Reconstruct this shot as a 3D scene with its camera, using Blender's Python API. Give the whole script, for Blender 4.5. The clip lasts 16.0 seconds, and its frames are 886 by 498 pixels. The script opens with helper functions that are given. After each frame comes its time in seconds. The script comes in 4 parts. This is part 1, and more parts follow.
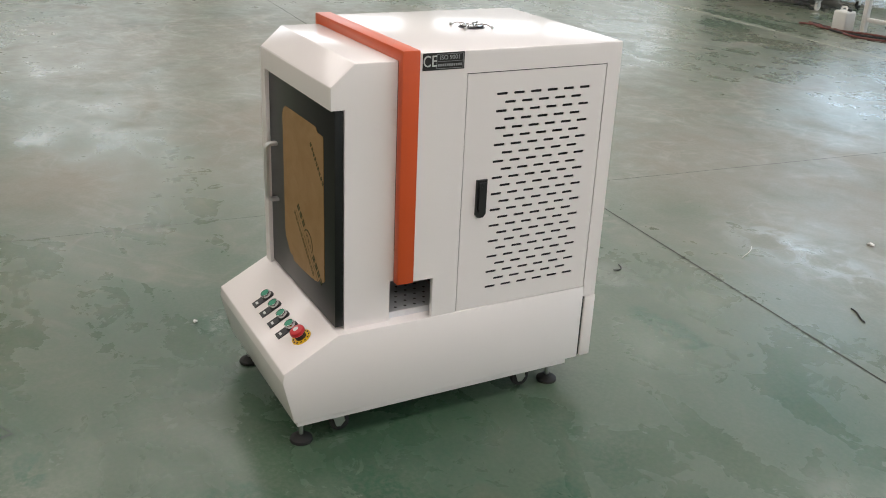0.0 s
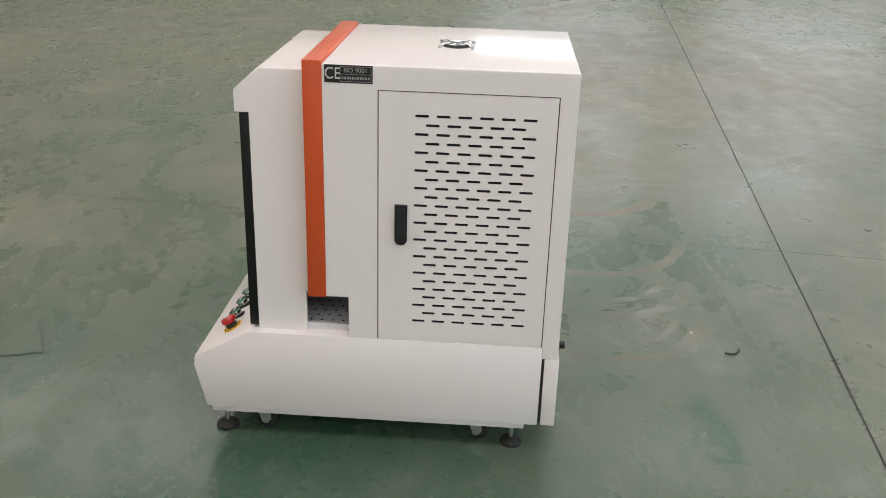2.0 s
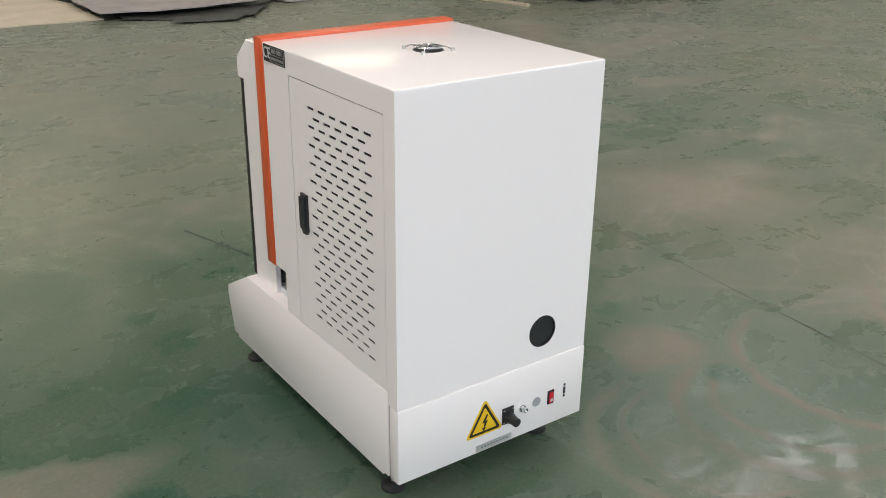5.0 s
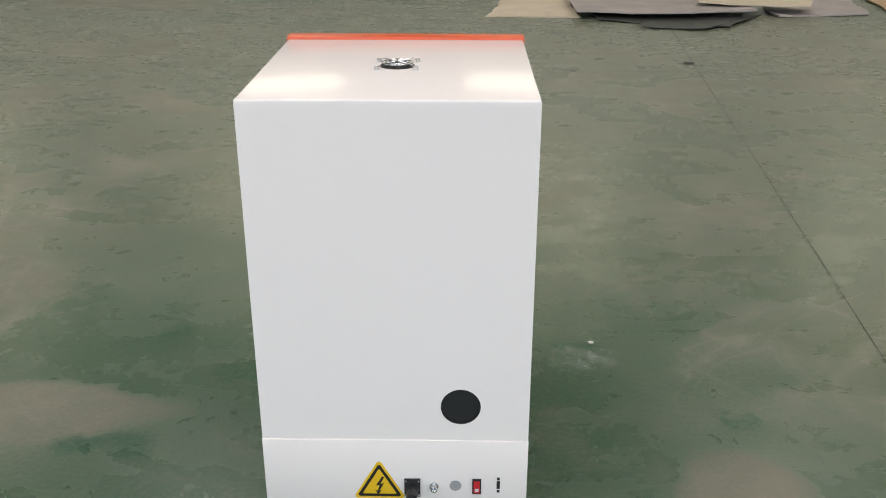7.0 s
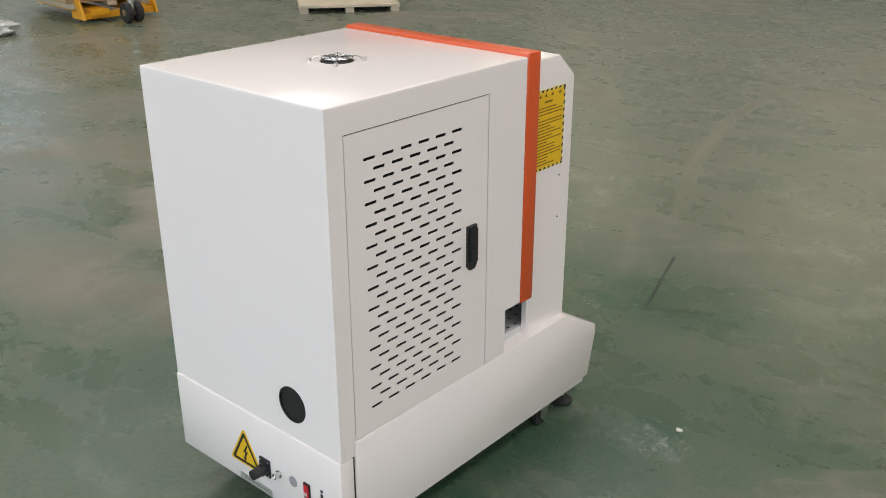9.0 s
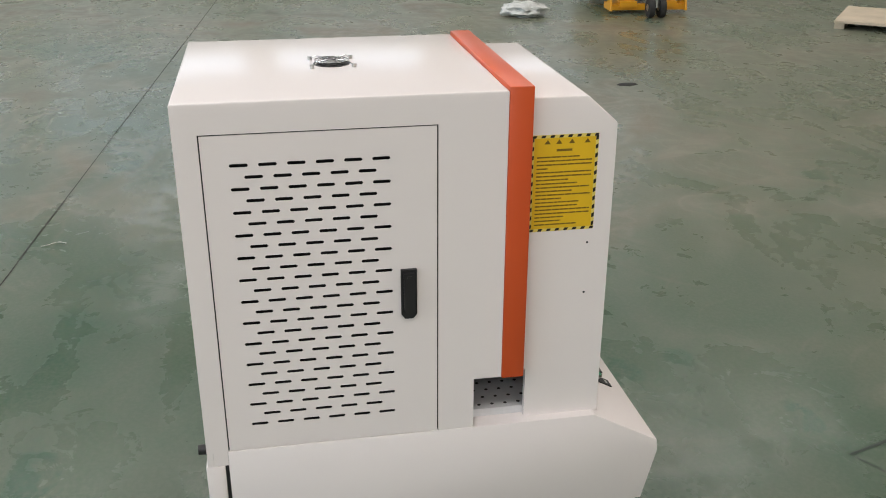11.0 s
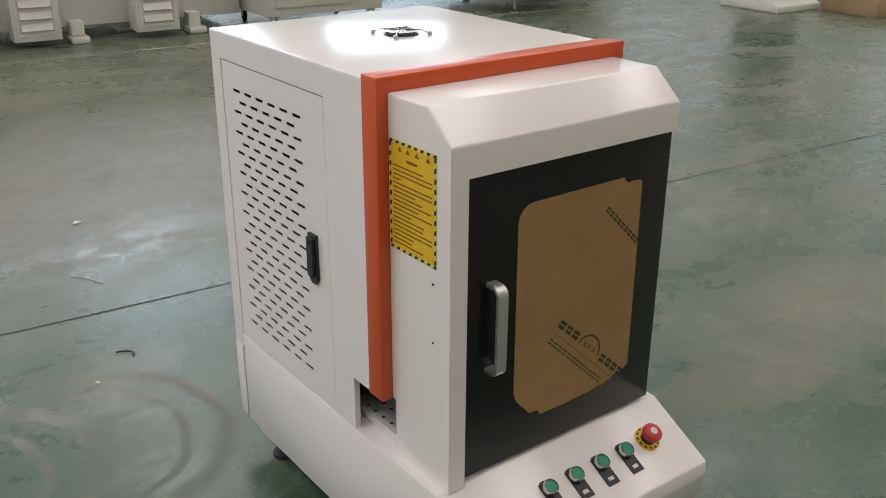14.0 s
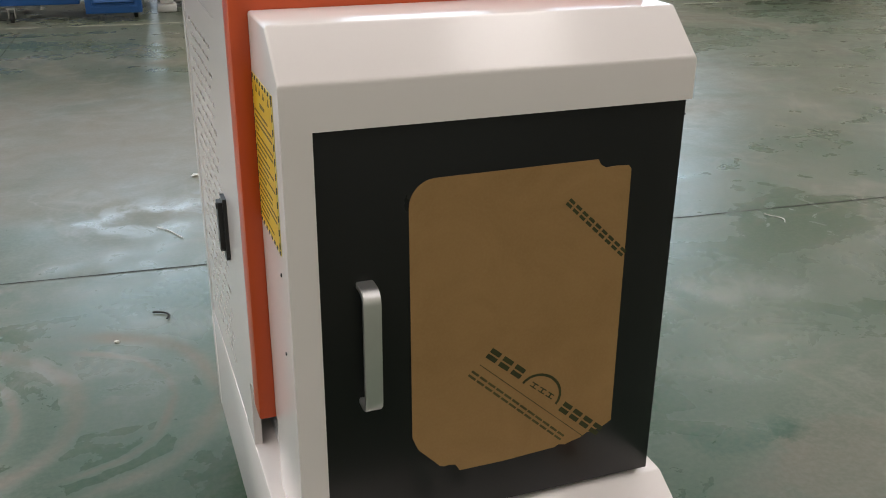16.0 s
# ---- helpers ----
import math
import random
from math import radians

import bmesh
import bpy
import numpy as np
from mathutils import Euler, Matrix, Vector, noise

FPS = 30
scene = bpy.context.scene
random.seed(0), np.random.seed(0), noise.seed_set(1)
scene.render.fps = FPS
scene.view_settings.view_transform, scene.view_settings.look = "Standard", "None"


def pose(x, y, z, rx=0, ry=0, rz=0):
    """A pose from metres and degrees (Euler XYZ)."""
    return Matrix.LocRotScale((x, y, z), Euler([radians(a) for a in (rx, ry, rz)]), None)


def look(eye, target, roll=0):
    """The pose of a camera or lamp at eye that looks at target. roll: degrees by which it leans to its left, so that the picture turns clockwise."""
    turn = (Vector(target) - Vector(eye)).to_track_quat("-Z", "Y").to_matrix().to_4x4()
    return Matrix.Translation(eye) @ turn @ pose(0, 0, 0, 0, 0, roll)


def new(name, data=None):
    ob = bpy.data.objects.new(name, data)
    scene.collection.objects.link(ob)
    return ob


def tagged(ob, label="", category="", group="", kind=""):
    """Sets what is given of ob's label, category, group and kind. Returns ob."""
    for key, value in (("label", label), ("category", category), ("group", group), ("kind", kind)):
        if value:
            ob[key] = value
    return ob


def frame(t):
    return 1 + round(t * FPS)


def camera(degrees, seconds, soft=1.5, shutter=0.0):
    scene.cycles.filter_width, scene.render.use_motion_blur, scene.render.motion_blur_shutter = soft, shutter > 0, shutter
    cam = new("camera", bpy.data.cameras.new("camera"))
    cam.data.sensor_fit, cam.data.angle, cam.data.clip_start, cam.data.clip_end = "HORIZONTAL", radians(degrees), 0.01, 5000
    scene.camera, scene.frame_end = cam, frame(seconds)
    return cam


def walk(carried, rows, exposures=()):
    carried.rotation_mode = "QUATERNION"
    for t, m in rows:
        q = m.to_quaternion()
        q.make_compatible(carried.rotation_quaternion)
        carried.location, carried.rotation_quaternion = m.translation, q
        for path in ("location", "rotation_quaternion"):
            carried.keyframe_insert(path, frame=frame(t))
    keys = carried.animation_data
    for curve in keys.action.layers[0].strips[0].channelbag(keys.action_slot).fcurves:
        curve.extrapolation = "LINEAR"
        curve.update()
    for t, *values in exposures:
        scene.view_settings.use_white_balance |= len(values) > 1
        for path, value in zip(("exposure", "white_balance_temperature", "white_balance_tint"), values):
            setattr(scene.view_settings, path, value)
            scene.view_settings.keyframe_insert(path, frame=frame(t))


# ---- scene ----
cam = camera(50.0, 16.0, soft=0.95)
PATH = [
    (0, (2.527, -0.524, 1.445), (0.91, 0.365, 0.674), 2.6),
    (0.5, (2.647, -0.162, 1.453), (0.929, 0.515, 0.686), 2.2),
    (1, (2.689, 0.173, 1.45), (0.894, 0.606, 0.682), 2.0),
    (1.5, (2.672, 0.52, 1.471), (0.838, 0.704, 0.695), 1.9),
    (2, (2.688, 0.882, 1.451), (0.841, 0.779, 0.689), 1.7),
    (2.5, (2.539, 1.21, 1.427), (0.721, 0.879, 0.661), 1.7),
    (3, (2.402, 1.521, 1.441), (0.635, 0.988, 0.67), 1.4),
    (3.5, (2.256, 1.839, 1.448), (0.622, 0.985, 0.672), 1.1),
    (6, (0.858, 2.763, 1.444), (0.273, 1.017, 0.663), 0.4),
    (6.5, (0.499, 2.743, 1.422), (0.219, 0.922, 0.642), 0.2),
    (7, (0.145, 2.746, 1.433), (0.182, 0.904, 0.655), 0.0),
    (7.5, (-0.207, 2.674, 1.424), (0.183, 0.873, 0.648), -0.1),
    (8, (-0.553, 2.524, 1.433), (0.128, 0.812, 0.653), 0.0),
    (8.5, (-0.909, 2.377, 1.429), (0.064, 0.81, 0.657), -0.1),
    (9, (-1.198, 2.123, 1.421), (0.015, 0.734, 0.646), -0.1),
    (11.5, (-1.611, 0.564, 1.4), (0.232, 0.494, 0.626), 0.2),
    (12, (-1.567, 0.231, 1.377), (0.268, 0.436, 0.61), 0.2),
    (12.5, (-1.444, -0.087, 1.378), (0.305, 0.506, 0.611), 0.2),
    (13, (-1.289, -0.386, 1.367), (0.317, 0.532, 0.607), 0.4),
    (13.5, (-1.083, -0.657, 1.362), (0.286, 0.59, 0.608), 0.4),
    (14, (-0.81, -0.821, 1.344), (0.302, 0.654, 0.579), 0.3),
    (14.5, (-0.571, -0.981, 1.287), (0.337, 0.629, 0.523), 0.3),
    (15, (-0.386, -0.985, 1.25), (0.344, 0.713, 0.485), 0.4),
    (15.5, (-0.238, -0.915, 1.231), (0.456, 0.802, 0.475), 0.3),
    (16, (-0.153, -0.725, 1.177), (0.479, 1.002, 0.391), 0.5),
]
walk(cam, [(t, look(eye, target, roll)) for t, eye, target, roll in PATH],
     [(0, 0.08), (0.5, 0.22), (1.5, 0.08), (3.5, 0.22), (6, 0.08), (9, 0.06), (11.5, 0.02), (12, 0.18), (12.5, 0.10), (13, -0.10), (14, -0.20), (15, -0.06), (16, -0.08)])

# ---- world and light ----
world = bpy.data.worlds.new("world")
scene.world = world
world.use_nodes = True
wn = world.node_tree.nodes
sky = wn.new("ShaderNodeTexSky")
sky.sky_type, sky.sun_disc, sky.sun_elevation, sky.sun_rotation = "NISHITA", False, radians(50), radians(20)
world.node_tree.links.new(sky.outputs[0], wn["Background"].inputs[0])
wn["Background"].inputs[1].default_value = 0.08

HALL = 17.0      # half the width of the hall
EAVES = 8.5      # height of its ceiling


def opening_light(name, m, sx, sy, radiance, color=(1, 1, 1)):
    """Daylight that falls in through a roof light or a window."""
    data = bpy.data.lights.new(name, "AREA")
    data.shape, data.size, data.size_y = "RECTANGLE", sx, sy
    data.energy, data.color = radiance * math.pi * sx * sy, color
    ob = new(name, data)
    ob.matrix_world = m
    return ob


SKYLIGHTS = [(-11.5, 1.0), (-4.2, 1.0), (3.8, 1.0), (11.0, 1.0)]
for sx_, k_ in SKYLIGHTS:
    opening_light("roof_daylight", pose(sx_, 3.0, EAVES - 0.12), 2.0, 24.0, 4.5 * k_, (1.0, 0.918, 0.862))
WINDOWS = [(-1, 2.1), (-1, 6.7), (-1, 11.2), (-1, 15.0), (1, -5.6), (1, -0.8), (1, 3.4), (1, 7.4), (1, 14.2)]
for sd_, wy_ in WINDOWS:
    opening_light("window_daylight", pose(sd_ * (HALL - 0.05), wy_, 4.0, 0, sd_ * 90, 0), 2.6, 3.4, 2.3 if sd_ < 0 else 0.75, (0.96, 0.98, 1.0))
for wx_ in (-11.0, -5.5, 0.0, 5.5, 11.0):
    opening_light("window_daylight", pose(wx_, HALL - 0.05, 4.9, -90, 0, 0), 3.6, 4.4, 5.3, (0.66, 0.83, 1.0))


SOUTH = (-9.0, -2.0, 4.6, 11.0)
for wx_ in SOUTH:
    opening_light("window_daylight", pose(wx_, -HALL + 0.05, 6.9, 90, 0, 0), 3.0, 1.8, 2.1, (1.0, 0.88, 0.58))


# ---- materials ----
def nodes_of(name):
    m = bpy.data.materials.new(name)
    m.use_nodes = True
    t = m.node_tree
    return m, t, t.nodes["Principled BSDF"]


def tex_noise(t, co, scale, detail=4.0, rough=0.55, dist=0.0):
    n = t.nodes.new("ShaderNodeTexNoise")
    n.inputs["Scale"].default_value, n.inputs["Detail"].default_value = scale, detail
    n.inputs["Roughness"].default_value, n.inputs["Distortion"].default_value = rough, dist
    t.links.new(co, n.inputs["Vector"])
    return n.outputs["Fac"]


def ramp(t, fac, stops):
    r = t.nodes.new("ShaderNodeValToRGB")
    e = r.color_ramp.elements
    e.remove(e[1])
    for i, (p, c) in enumerate(stops):
        el = e.new(p) if i else e[0]
        el.position = p
        el.color = (c, c, c, 1) if isinstance(c, (int, float)) else (*c, 1)
    t.links.new(fac, r.inputs[0])
    return r.outputs[0]


def mix(t, fac, a, b, mode="MIX"):
    n = t.nodes.new("ShaderNodeMix")
    n.data_type, n.blend_type = "RGBA", mode
    for sock, v in ((n.inputs[0], fac), (n.inputs[6], a), (n.inputs[7], b)):
        if isinstance(v, bpy.types.NodeSocket):
            t.links.new(v, sock)
        elif isinstance(v, (int, float)):
            sock.default_value = v if sock == n.inputs[0] else (v, v, v, 1)
        else:
            sock.default_value = (*v, 1)
    return n.outputs[2]


def add_bump(t, bsdf, height, strength, distance=0.002):
    b = t.nodes.new("ShaderNodeBump")
    b.inputs["Strength"].default_value, b.inputs["Distance"].default_value = strength, distance
    t.links.new(height, b.inputs["Height"])
    t.links.new(b.outputs[0], bsdf.inputs["Normal"])


def surface(name, color, rough=0.4, metal=0.0, vary=0.06, scale=3.0, fine=120.0, bump=0.08, spec=0.5, coat=0.0):
    """A painted, moulded or metal surface: broad soiling, fine grain, uneven gloss, slight relief."""
    m, t, b = nodes_of(name)
    co = t.nodes.new("ShaderNodeTexCoord").outputs["Object"]
    broad, grain = tex_noise(t, co, scale, 5), tex_noise(t, co, fine, 3)
    dark = tuple(c * (1 - vary * 2.0) for c in color)
    c1 = mix(t, ramp(t, broad, [(0.3, 0.0), (0.7, 1.0)]), dark, color)
    c2 = mix(t, ramp(t, grain, [(0.35, 0.0), (0.65, vary * 2)]), c1, tuple(min(1, c * 1.08) for c in color))
    t.links.new(c2, b.inputs["Base Color"])
    t.links.new(ramp(t, broad, [(0.2, min(1, rough * 1.1)), (0.8, rough * 0.95)]), b.inputs["Roughness"])
    b.inputs["Metallic"].default_value = metal
    b.inputs["Specular IOR Level"].default_value = spec
    b.inputs["Coat Weight"].default_value = coat
    if bump:
        add_bump(t, b, grain, bump, 0.001)
    return m


def powder_coat(name, color, rough):
    """Even powder coat: a fine orange-peel skin and the faintest cloudiness."""
    m, t, b = nodes_of(name)
    co = t.nodes.new("ShaderNodeTexCoord").outputs["Object"]
    cloud, peel = tex_noise(t, co, 1.1, 1.0, 0.4), tex_noise(t, co, 420, 3)
    t.links.new(mix(t, cloud, tuple(c * 0.97 for c in color), tuple(c * 1.02 for c in color)), b.inputs["Base Color"])
    t.links.new(ramp(t, peel, [(0.2, rough * 1.15), (0.8, rough * 0.85)]), b.inputs["Roughness"])
    b.inputs["Specular IOR Level"].default_value = 0.6
    add_bump(t, b, peel, 0.035, 0.001)
    return m


WHITE = powder_coat("white_powder_coat", (0.85, 0.795, 0.776), 0.17)
ORANGE = surface("orange_powder_coat", (0.64, 0.092, 0.022), 0.30, vary=0.03, scale=4, fine=420, bump=0.05)
BLACKDOOR = surface("black_acrylic_door", (0.010, 0.011, 0.011), 0.28, vary=0.1, scale=5, fine=300, bump=0.02, spec=0.35)
BLACK = surface("black_plastic", (0.018, 0.018, 0.019), 0.42, vary=0.1, scale=20, fine=500, bump=0.1)
RUBBER = surface("black_rubber", (0.022, 0.021, 0.020), 0.75, vary=0.15, scale=30, fine=600, bump=0.2)
STEEL = surface("zinc_plated_steel", (0.62, 0.62, 0.60), 0.32, metal=1.0, vary=0.08, scale=30, fine=700, bump=0.05)
ALU = surface("satin_aluminium", (0.70, 0.70, 0.69), 0.38, metal=0.9, vary=0.05, scale=20, fine=900, bump=0.06)
CHROME = surface("chrome", (0.62, 0.63, 0.63), 0.16, metal=1.0, vary=0.02, scale=20, fine=600, bump=0.0)
INNER = surface("near_black_steel", (0.022, 0.022, 0.023), 0.6, vary=0.1)
PLATE = surface("anodised_work_table", (0.74, 0.74, 0.75), 0.45, metal=0.0, vary=0.08, scale=12)
GREEN = surface("green_button_cap", (0.015, 0.27, 0.15), 0.3, vary=0.04, scale=60)
RED = surface("red_plastic", (0.55, 0.02, 0.03), 0.3, vary=0.05, scale=60)
YELLOW = surface("yellow_sticker", (0.80, 0.50, 0.015), 0.42, vary=0.03, scale=15, fine=800, bump=0.03)
PALEYELLOW = surface("pale_yellow_sticker", (0.82, 0.66, 0.16), 0.42, vary=0.03, scale=15)
PRINT = surface("black_print", (0.015, 0.013, 0.012), 0.5, vary=0.1, scale=60)
BROWNPRINT = surface("brown_print", (0.20, 0.12, 0.01), 0.5, vary=0.1, scale=90)
SILVERPRINT = surface("silver_print", (0.62, 0.62, 0.60), 0.4, vary=0.05, scale=60)
GREYPRINT = surface("grey_print", (0.33, 0.33, 0.34), 0.45, vary=0.05, scale=60)
FILMINK = surface("faded_green_ink", (0.045, 0.05, 0.012), 0.6, vary=0.25, scale=50, fine=500)
FILMINKPALE = surface("pale_green_ink", (0.10, 0.085, 0.025), 0.6, vary=0.25, scale=50, fine=500)
SKIRT = surface("white_paint_far", (0.72, 0.70, 0.66), 0.4, vary=0.05)
BLUE = surface("blue_paint", (0.02, 0.10, 0.32), 0.4, vary=0.08)
NAVY = surface("navy_paint", (0.012, 0.014, 0.035), 0.45, vary=0.1)
TRUCK = surface("yellow_truck_paint", (0.72, 0.33, 0.01), 0.42, vary=0.08, scale=6)
CARD = surface("cardboard", (0.42, 0.29, 0.17), 0.8, vary=0.1, scale=5)
PLY = surface("raw_plywood", (0.56, 0.48, 0.36), 0.75, vary=0.1, scale=4, fine=60)
GREYSHEET = surface("grey_board", (0.36, 0.32, 0.30), 0.6, vary=0.15, scale=4)
DARKSHEET = surface("dark_film", (0.03, 0.03, 0.028), 0.35, vary=0.3, scale=9)
HALLWALL = surface("hall_wall_paint", (0.68, 0.66, 0.58), 0.8, vary=0.08, scale=0.6, fine=8)
ROOF = surface("hall_roof_sheet", (0.52, 0.51, 0.48), 0.7, vary=0.08, scale=0.5, fine=8)


def film_material():
    """Brown kraft masking paper with faint creases."""
    m, t, b = nodes_of("kraft_masking_film")
    co = t.nodes.new("ShaderNodeTexCoord").outputs["Object"]
    crease = tex_noise(t, co, 9, 6, 0.6, 1.2)
    fibre = tex_noise(t, co, 260, 3)
    c = mix(t, ramp(t, crease, [(0.35, 0.0), (0.7, 1.0)]), (0.315, 0.178, 0.064), (0.365, 0.210, 0.082))
    c = mix(t, ramp(t, fibre, [(0.4, 0.0), (0.7, 0.18)]), c, (0.42, 0.26, 0.12))
    t.links.new(c, b.inputs["Base Color"])
    t.links.new(ramp(t, crease, [(0.3, 0.55), (0.7, 0.42)]), b.inputs["Roughness"])
    add_bump(t, b, crease, 0.25, 0.004)
    return m


FILM = film_material()


def blob(t, co, wob, cx, cy, rx, ry, soft=0.35):
    """A patch round (cx, cy) with an uneven edge: 1 inside, 0 outside."""
    mp = t.nodes.new("ShaderNodeMapping")
    mp.inputs["Location"].default_value, mp.inputs["Scale"].default_value = (-cx / rx, -cy / ry, 0), (1 / rx, 1 / ry, 0)
    t.links.new(co, mp.inputs["Vector"])
    ln = t.nodes.new("ShaderNodeVectorMath")
    ln.operation = "LENGTH"
    t.links.new(mp.outputs[0], ln.inputs[0])
    ad = t.nodes.new("ShaderNodeMath")
    ad.operation = "MULTIPLY_ADD"
    t.links.new(wob, ad.inputs[0])
    ad.inputs[1].default_value = 1.6
    t.links.new(ln.outputs["Value"], ad.inputs[2])
    return ramp(t, maths(t, "MULTIPLY", ad.outputs[0], 0.4), [(0.4 * (1.8 - soft), 1.0), (0.4 * (1.8 + soft), 0.0)])


def maths(t, op, a, c):
    n = t.nodes.new("ShaderNodeMath")
    n.operation = op
    for sock, v in zip(n.inputs, (a, c)):
        if isinstance(v, bpy.types.NodeSocket):
            t.links.new(v, sock)
        else:
            sock.default_value = v
    return n.outputs[0]


def ring(t, co, wob, cx, cy, r, half, start=0.45):
    """A curved tyre scuff: the part of a ring that bulges towards +x."""
    mp = t.nodes.new("ShaderNodeMapping")
    mp.inputs["Location"].default_value, mp.inputs["Scale"].default_value = (-cx, -cy, 0), (1, 1, 0)
    t.links.new(co, mp.inputs["Vector"])
    ln = t.nodes.new("ShaderNodeVectorMath")
    ln.operation = "LENGTH"
    t.links.new(mp.outputs[0], ln.inputs[0])
    d = maths(t, "ABSOLUTE", maths(t, "SUBTRACT", maths(t, "ADD", ln.outputs["Value"], maths(t, "MULTIPLY", wob, 0.10)), r + 0.05), 0.0)
    band = ramp(t, maths(t, "DIVIDE", d, 4 * half), [(0.04, 1.0), (0.30, 0.0)])
    sp = t.nodes.new("ShaderNodeSeparateXYZ")
    t.links.new(mp.outputs[0], sp.inputs[0])
    return maths(t, "MULTIPLY", band, ramp(t, maths(t, "ADD", maths(t, "DIVIDE", sp.outputs[0], r), 0.5), [(start, 0.0), (min(start + 0.4, 1.0), 1.0)]))


def wisp(t, fac, mid, half, top):
    """A thin curved streak along one level of a swirling noise."""
    return ramp(t, fac, [(mid - half, 0.0), (mid, top), (mid + half, 0.0)])


def floor_material():
    """Worn green floor paint over concrete: bare greyish-pink patches, tyre scuffs and mop swirls, thick dark green
    remains, shade painted round the machine, uneven gloss.
    """
    m, t, b = nodes_of("worn_green_floor_paint")
    co = t.nodes.new("ShaderNodeTexCoord").outputs["Object"]
    mp = t.nodes.new("ShaderNodeMapping")
    mp.inputs["Rotation"].default_value, mp.inputs["Scale"].default_value = (0, 0, 0.5), (1.0, 2.2, 1.0)
    t.links.new(co, mp.inputs["Vector"])
    broad = tex_noise(t, co, 0.50, 4, 0.50, 0.5)
    patch = tex_noise(t, co, 0.85, 4, 0.50, 1.2)
    thick = tex_noise(t, co, 1.7, 4, 0.52, 0.8)
    wob = tex_noise(t, co, 3.4, 7, 0.62, 0.6)
    scuff = tex_noise(t, mp.outputs[0], 1.3, 4, 0.45, 1.3)
    scrape = tex_noise(t, co, 8.0, 7, 0.66, 0.6)
    swirl = tex_noise(t, co, 0.62, 3, 0.45, 2.4)
    curl = tex_noise(t, co, 1.25, 4, 0.50, 2.0)
    fine = tex_noise(t, co, 70, 5, 0.65)
    speck = tex_noise(t, co, 45, 4, 0.6)
    rag = ramp(t, scrape, [(0.38, 0.55), (0.56, 1.0)])
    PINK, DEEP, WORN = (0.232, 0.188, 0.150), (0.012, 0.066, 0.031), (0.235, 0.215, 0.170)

    c = mix(t, ramp(t, broad, [(0.36, 0.0), (0.62, 1.0)]), (0.046, 0.092, 0.053), (0.112, 0.128, 0.080))
    c = mix(t, ramp(t, scuff, [(0.36, 0.0), (0.70, 0.48)]), c, (0.175, 0.178, 0.140))
    # bare concrete: soft chance patches, then the ones that lie round the machine
    bare = ramp(t, patch, [(0.55, 0.0), (0.72, 0.55)])
    for args, k in (((-2.3, 1.05, 0.75, 0.38), 0.6), ((0.0, 3.4, 2.8, 1.0), 0.55), ((-4.4, 2.2, 2.0, 1.6), 0.45), ((1.80, 0.66, 0.42, 0.22), 0.7), ((-1.75, -0.15, 0.45, 0.35), 0.5)):
        bare = maths(t, "MAXIMUM", bare, maths(t, "MULTIPLY", blob(t, co, wob, *args, 0.6), k))
    for args in ((1.32, 0.53, 0.34, 0.14), (-0.54, 0.83, 0.15, 0.14)):
        bare = maths(t, "MAXIMUM", bare, maths(t, "MULTIPLY", blob(t, co, wob, *args, 0.16), 0.85))
    for args in ((-0.33, 1.27, 0.345, 0.030), (-0.36, 1.27, 0.275, 0.014), (-0.62, 1.28, 0.32, 0.032), (-0.70, 1.27, 0.27, 0.016), (-1.05, 1.25, 0.40, 0.026), (-1.66, 1.27, 0.34, 0.040)):
        bare = maths(t, "MAXIMUM", bare, maths(t, "MULTIPLY", maths(t, "MULTIPLY", ring(t, co, wob, *args), rag), 1.0))
    long_arc = maths(t, "MULTIPLY", ring(t, co, wob, -4.2, -3.8, 5.3, 0.045), blob(t, co, wob, 0.95, -2.8, 0.5, 1.2, 0.6))
    bare = maths(t, "MAXIMUM", bare, maths(t, "MULTIPLY", long_arc, 0.6))
    c = mix(t, bare, c, PINK)
    # mop and tyre swirls
    sw = maths(t, "MAXIMUM", wisp(t, swirl, 0.50, 0.030, 0.70), wisp(t, swirl, 0.58, 0.020, 0.55))
    sw = maths(t, "MAXIMUM", sw, wisp(t, curl, 0.47, 0.028, 0.60))
    sw = maths(t, "MULTIPLY", maths(t, "MULTIPLY", sw, rag), ramp(t, patch, [(0.42, 0.0), (0.58, 1.0)]))
    c = mix(t, sw, c, WORN)
    # thick paint that is left, and shade round the machine painted in with it
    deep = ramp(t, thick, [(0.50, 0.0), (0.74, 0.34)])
    # broad blobs: the darkening round the machine, put into the green
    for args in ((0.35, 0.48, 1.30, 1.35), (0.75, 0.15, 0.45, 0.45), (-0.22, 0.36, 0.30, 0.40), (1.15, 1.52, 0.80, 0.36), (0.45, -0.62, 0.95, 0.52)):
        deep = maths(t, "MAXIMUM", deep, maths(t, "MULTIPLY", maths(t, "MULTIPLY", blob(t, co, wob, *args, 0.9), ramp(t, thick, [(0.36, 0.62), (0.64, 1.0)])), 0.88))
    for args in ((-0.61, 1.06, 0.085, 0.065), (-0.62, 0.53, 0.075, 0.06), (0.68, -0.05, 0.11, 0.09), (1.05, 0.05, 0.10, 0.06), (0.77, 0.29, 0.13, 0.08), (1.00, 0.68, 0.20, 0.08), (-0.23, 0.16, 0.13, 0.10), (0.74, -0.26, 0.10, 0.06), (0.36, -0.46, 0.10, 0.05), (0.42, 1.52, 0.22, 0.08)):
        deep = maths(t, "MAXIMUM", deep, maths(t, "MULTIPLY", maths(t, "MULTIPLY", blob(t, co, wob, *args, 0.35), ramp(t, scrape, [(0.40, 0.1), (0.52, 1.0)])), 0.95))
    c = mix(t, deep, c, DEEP)
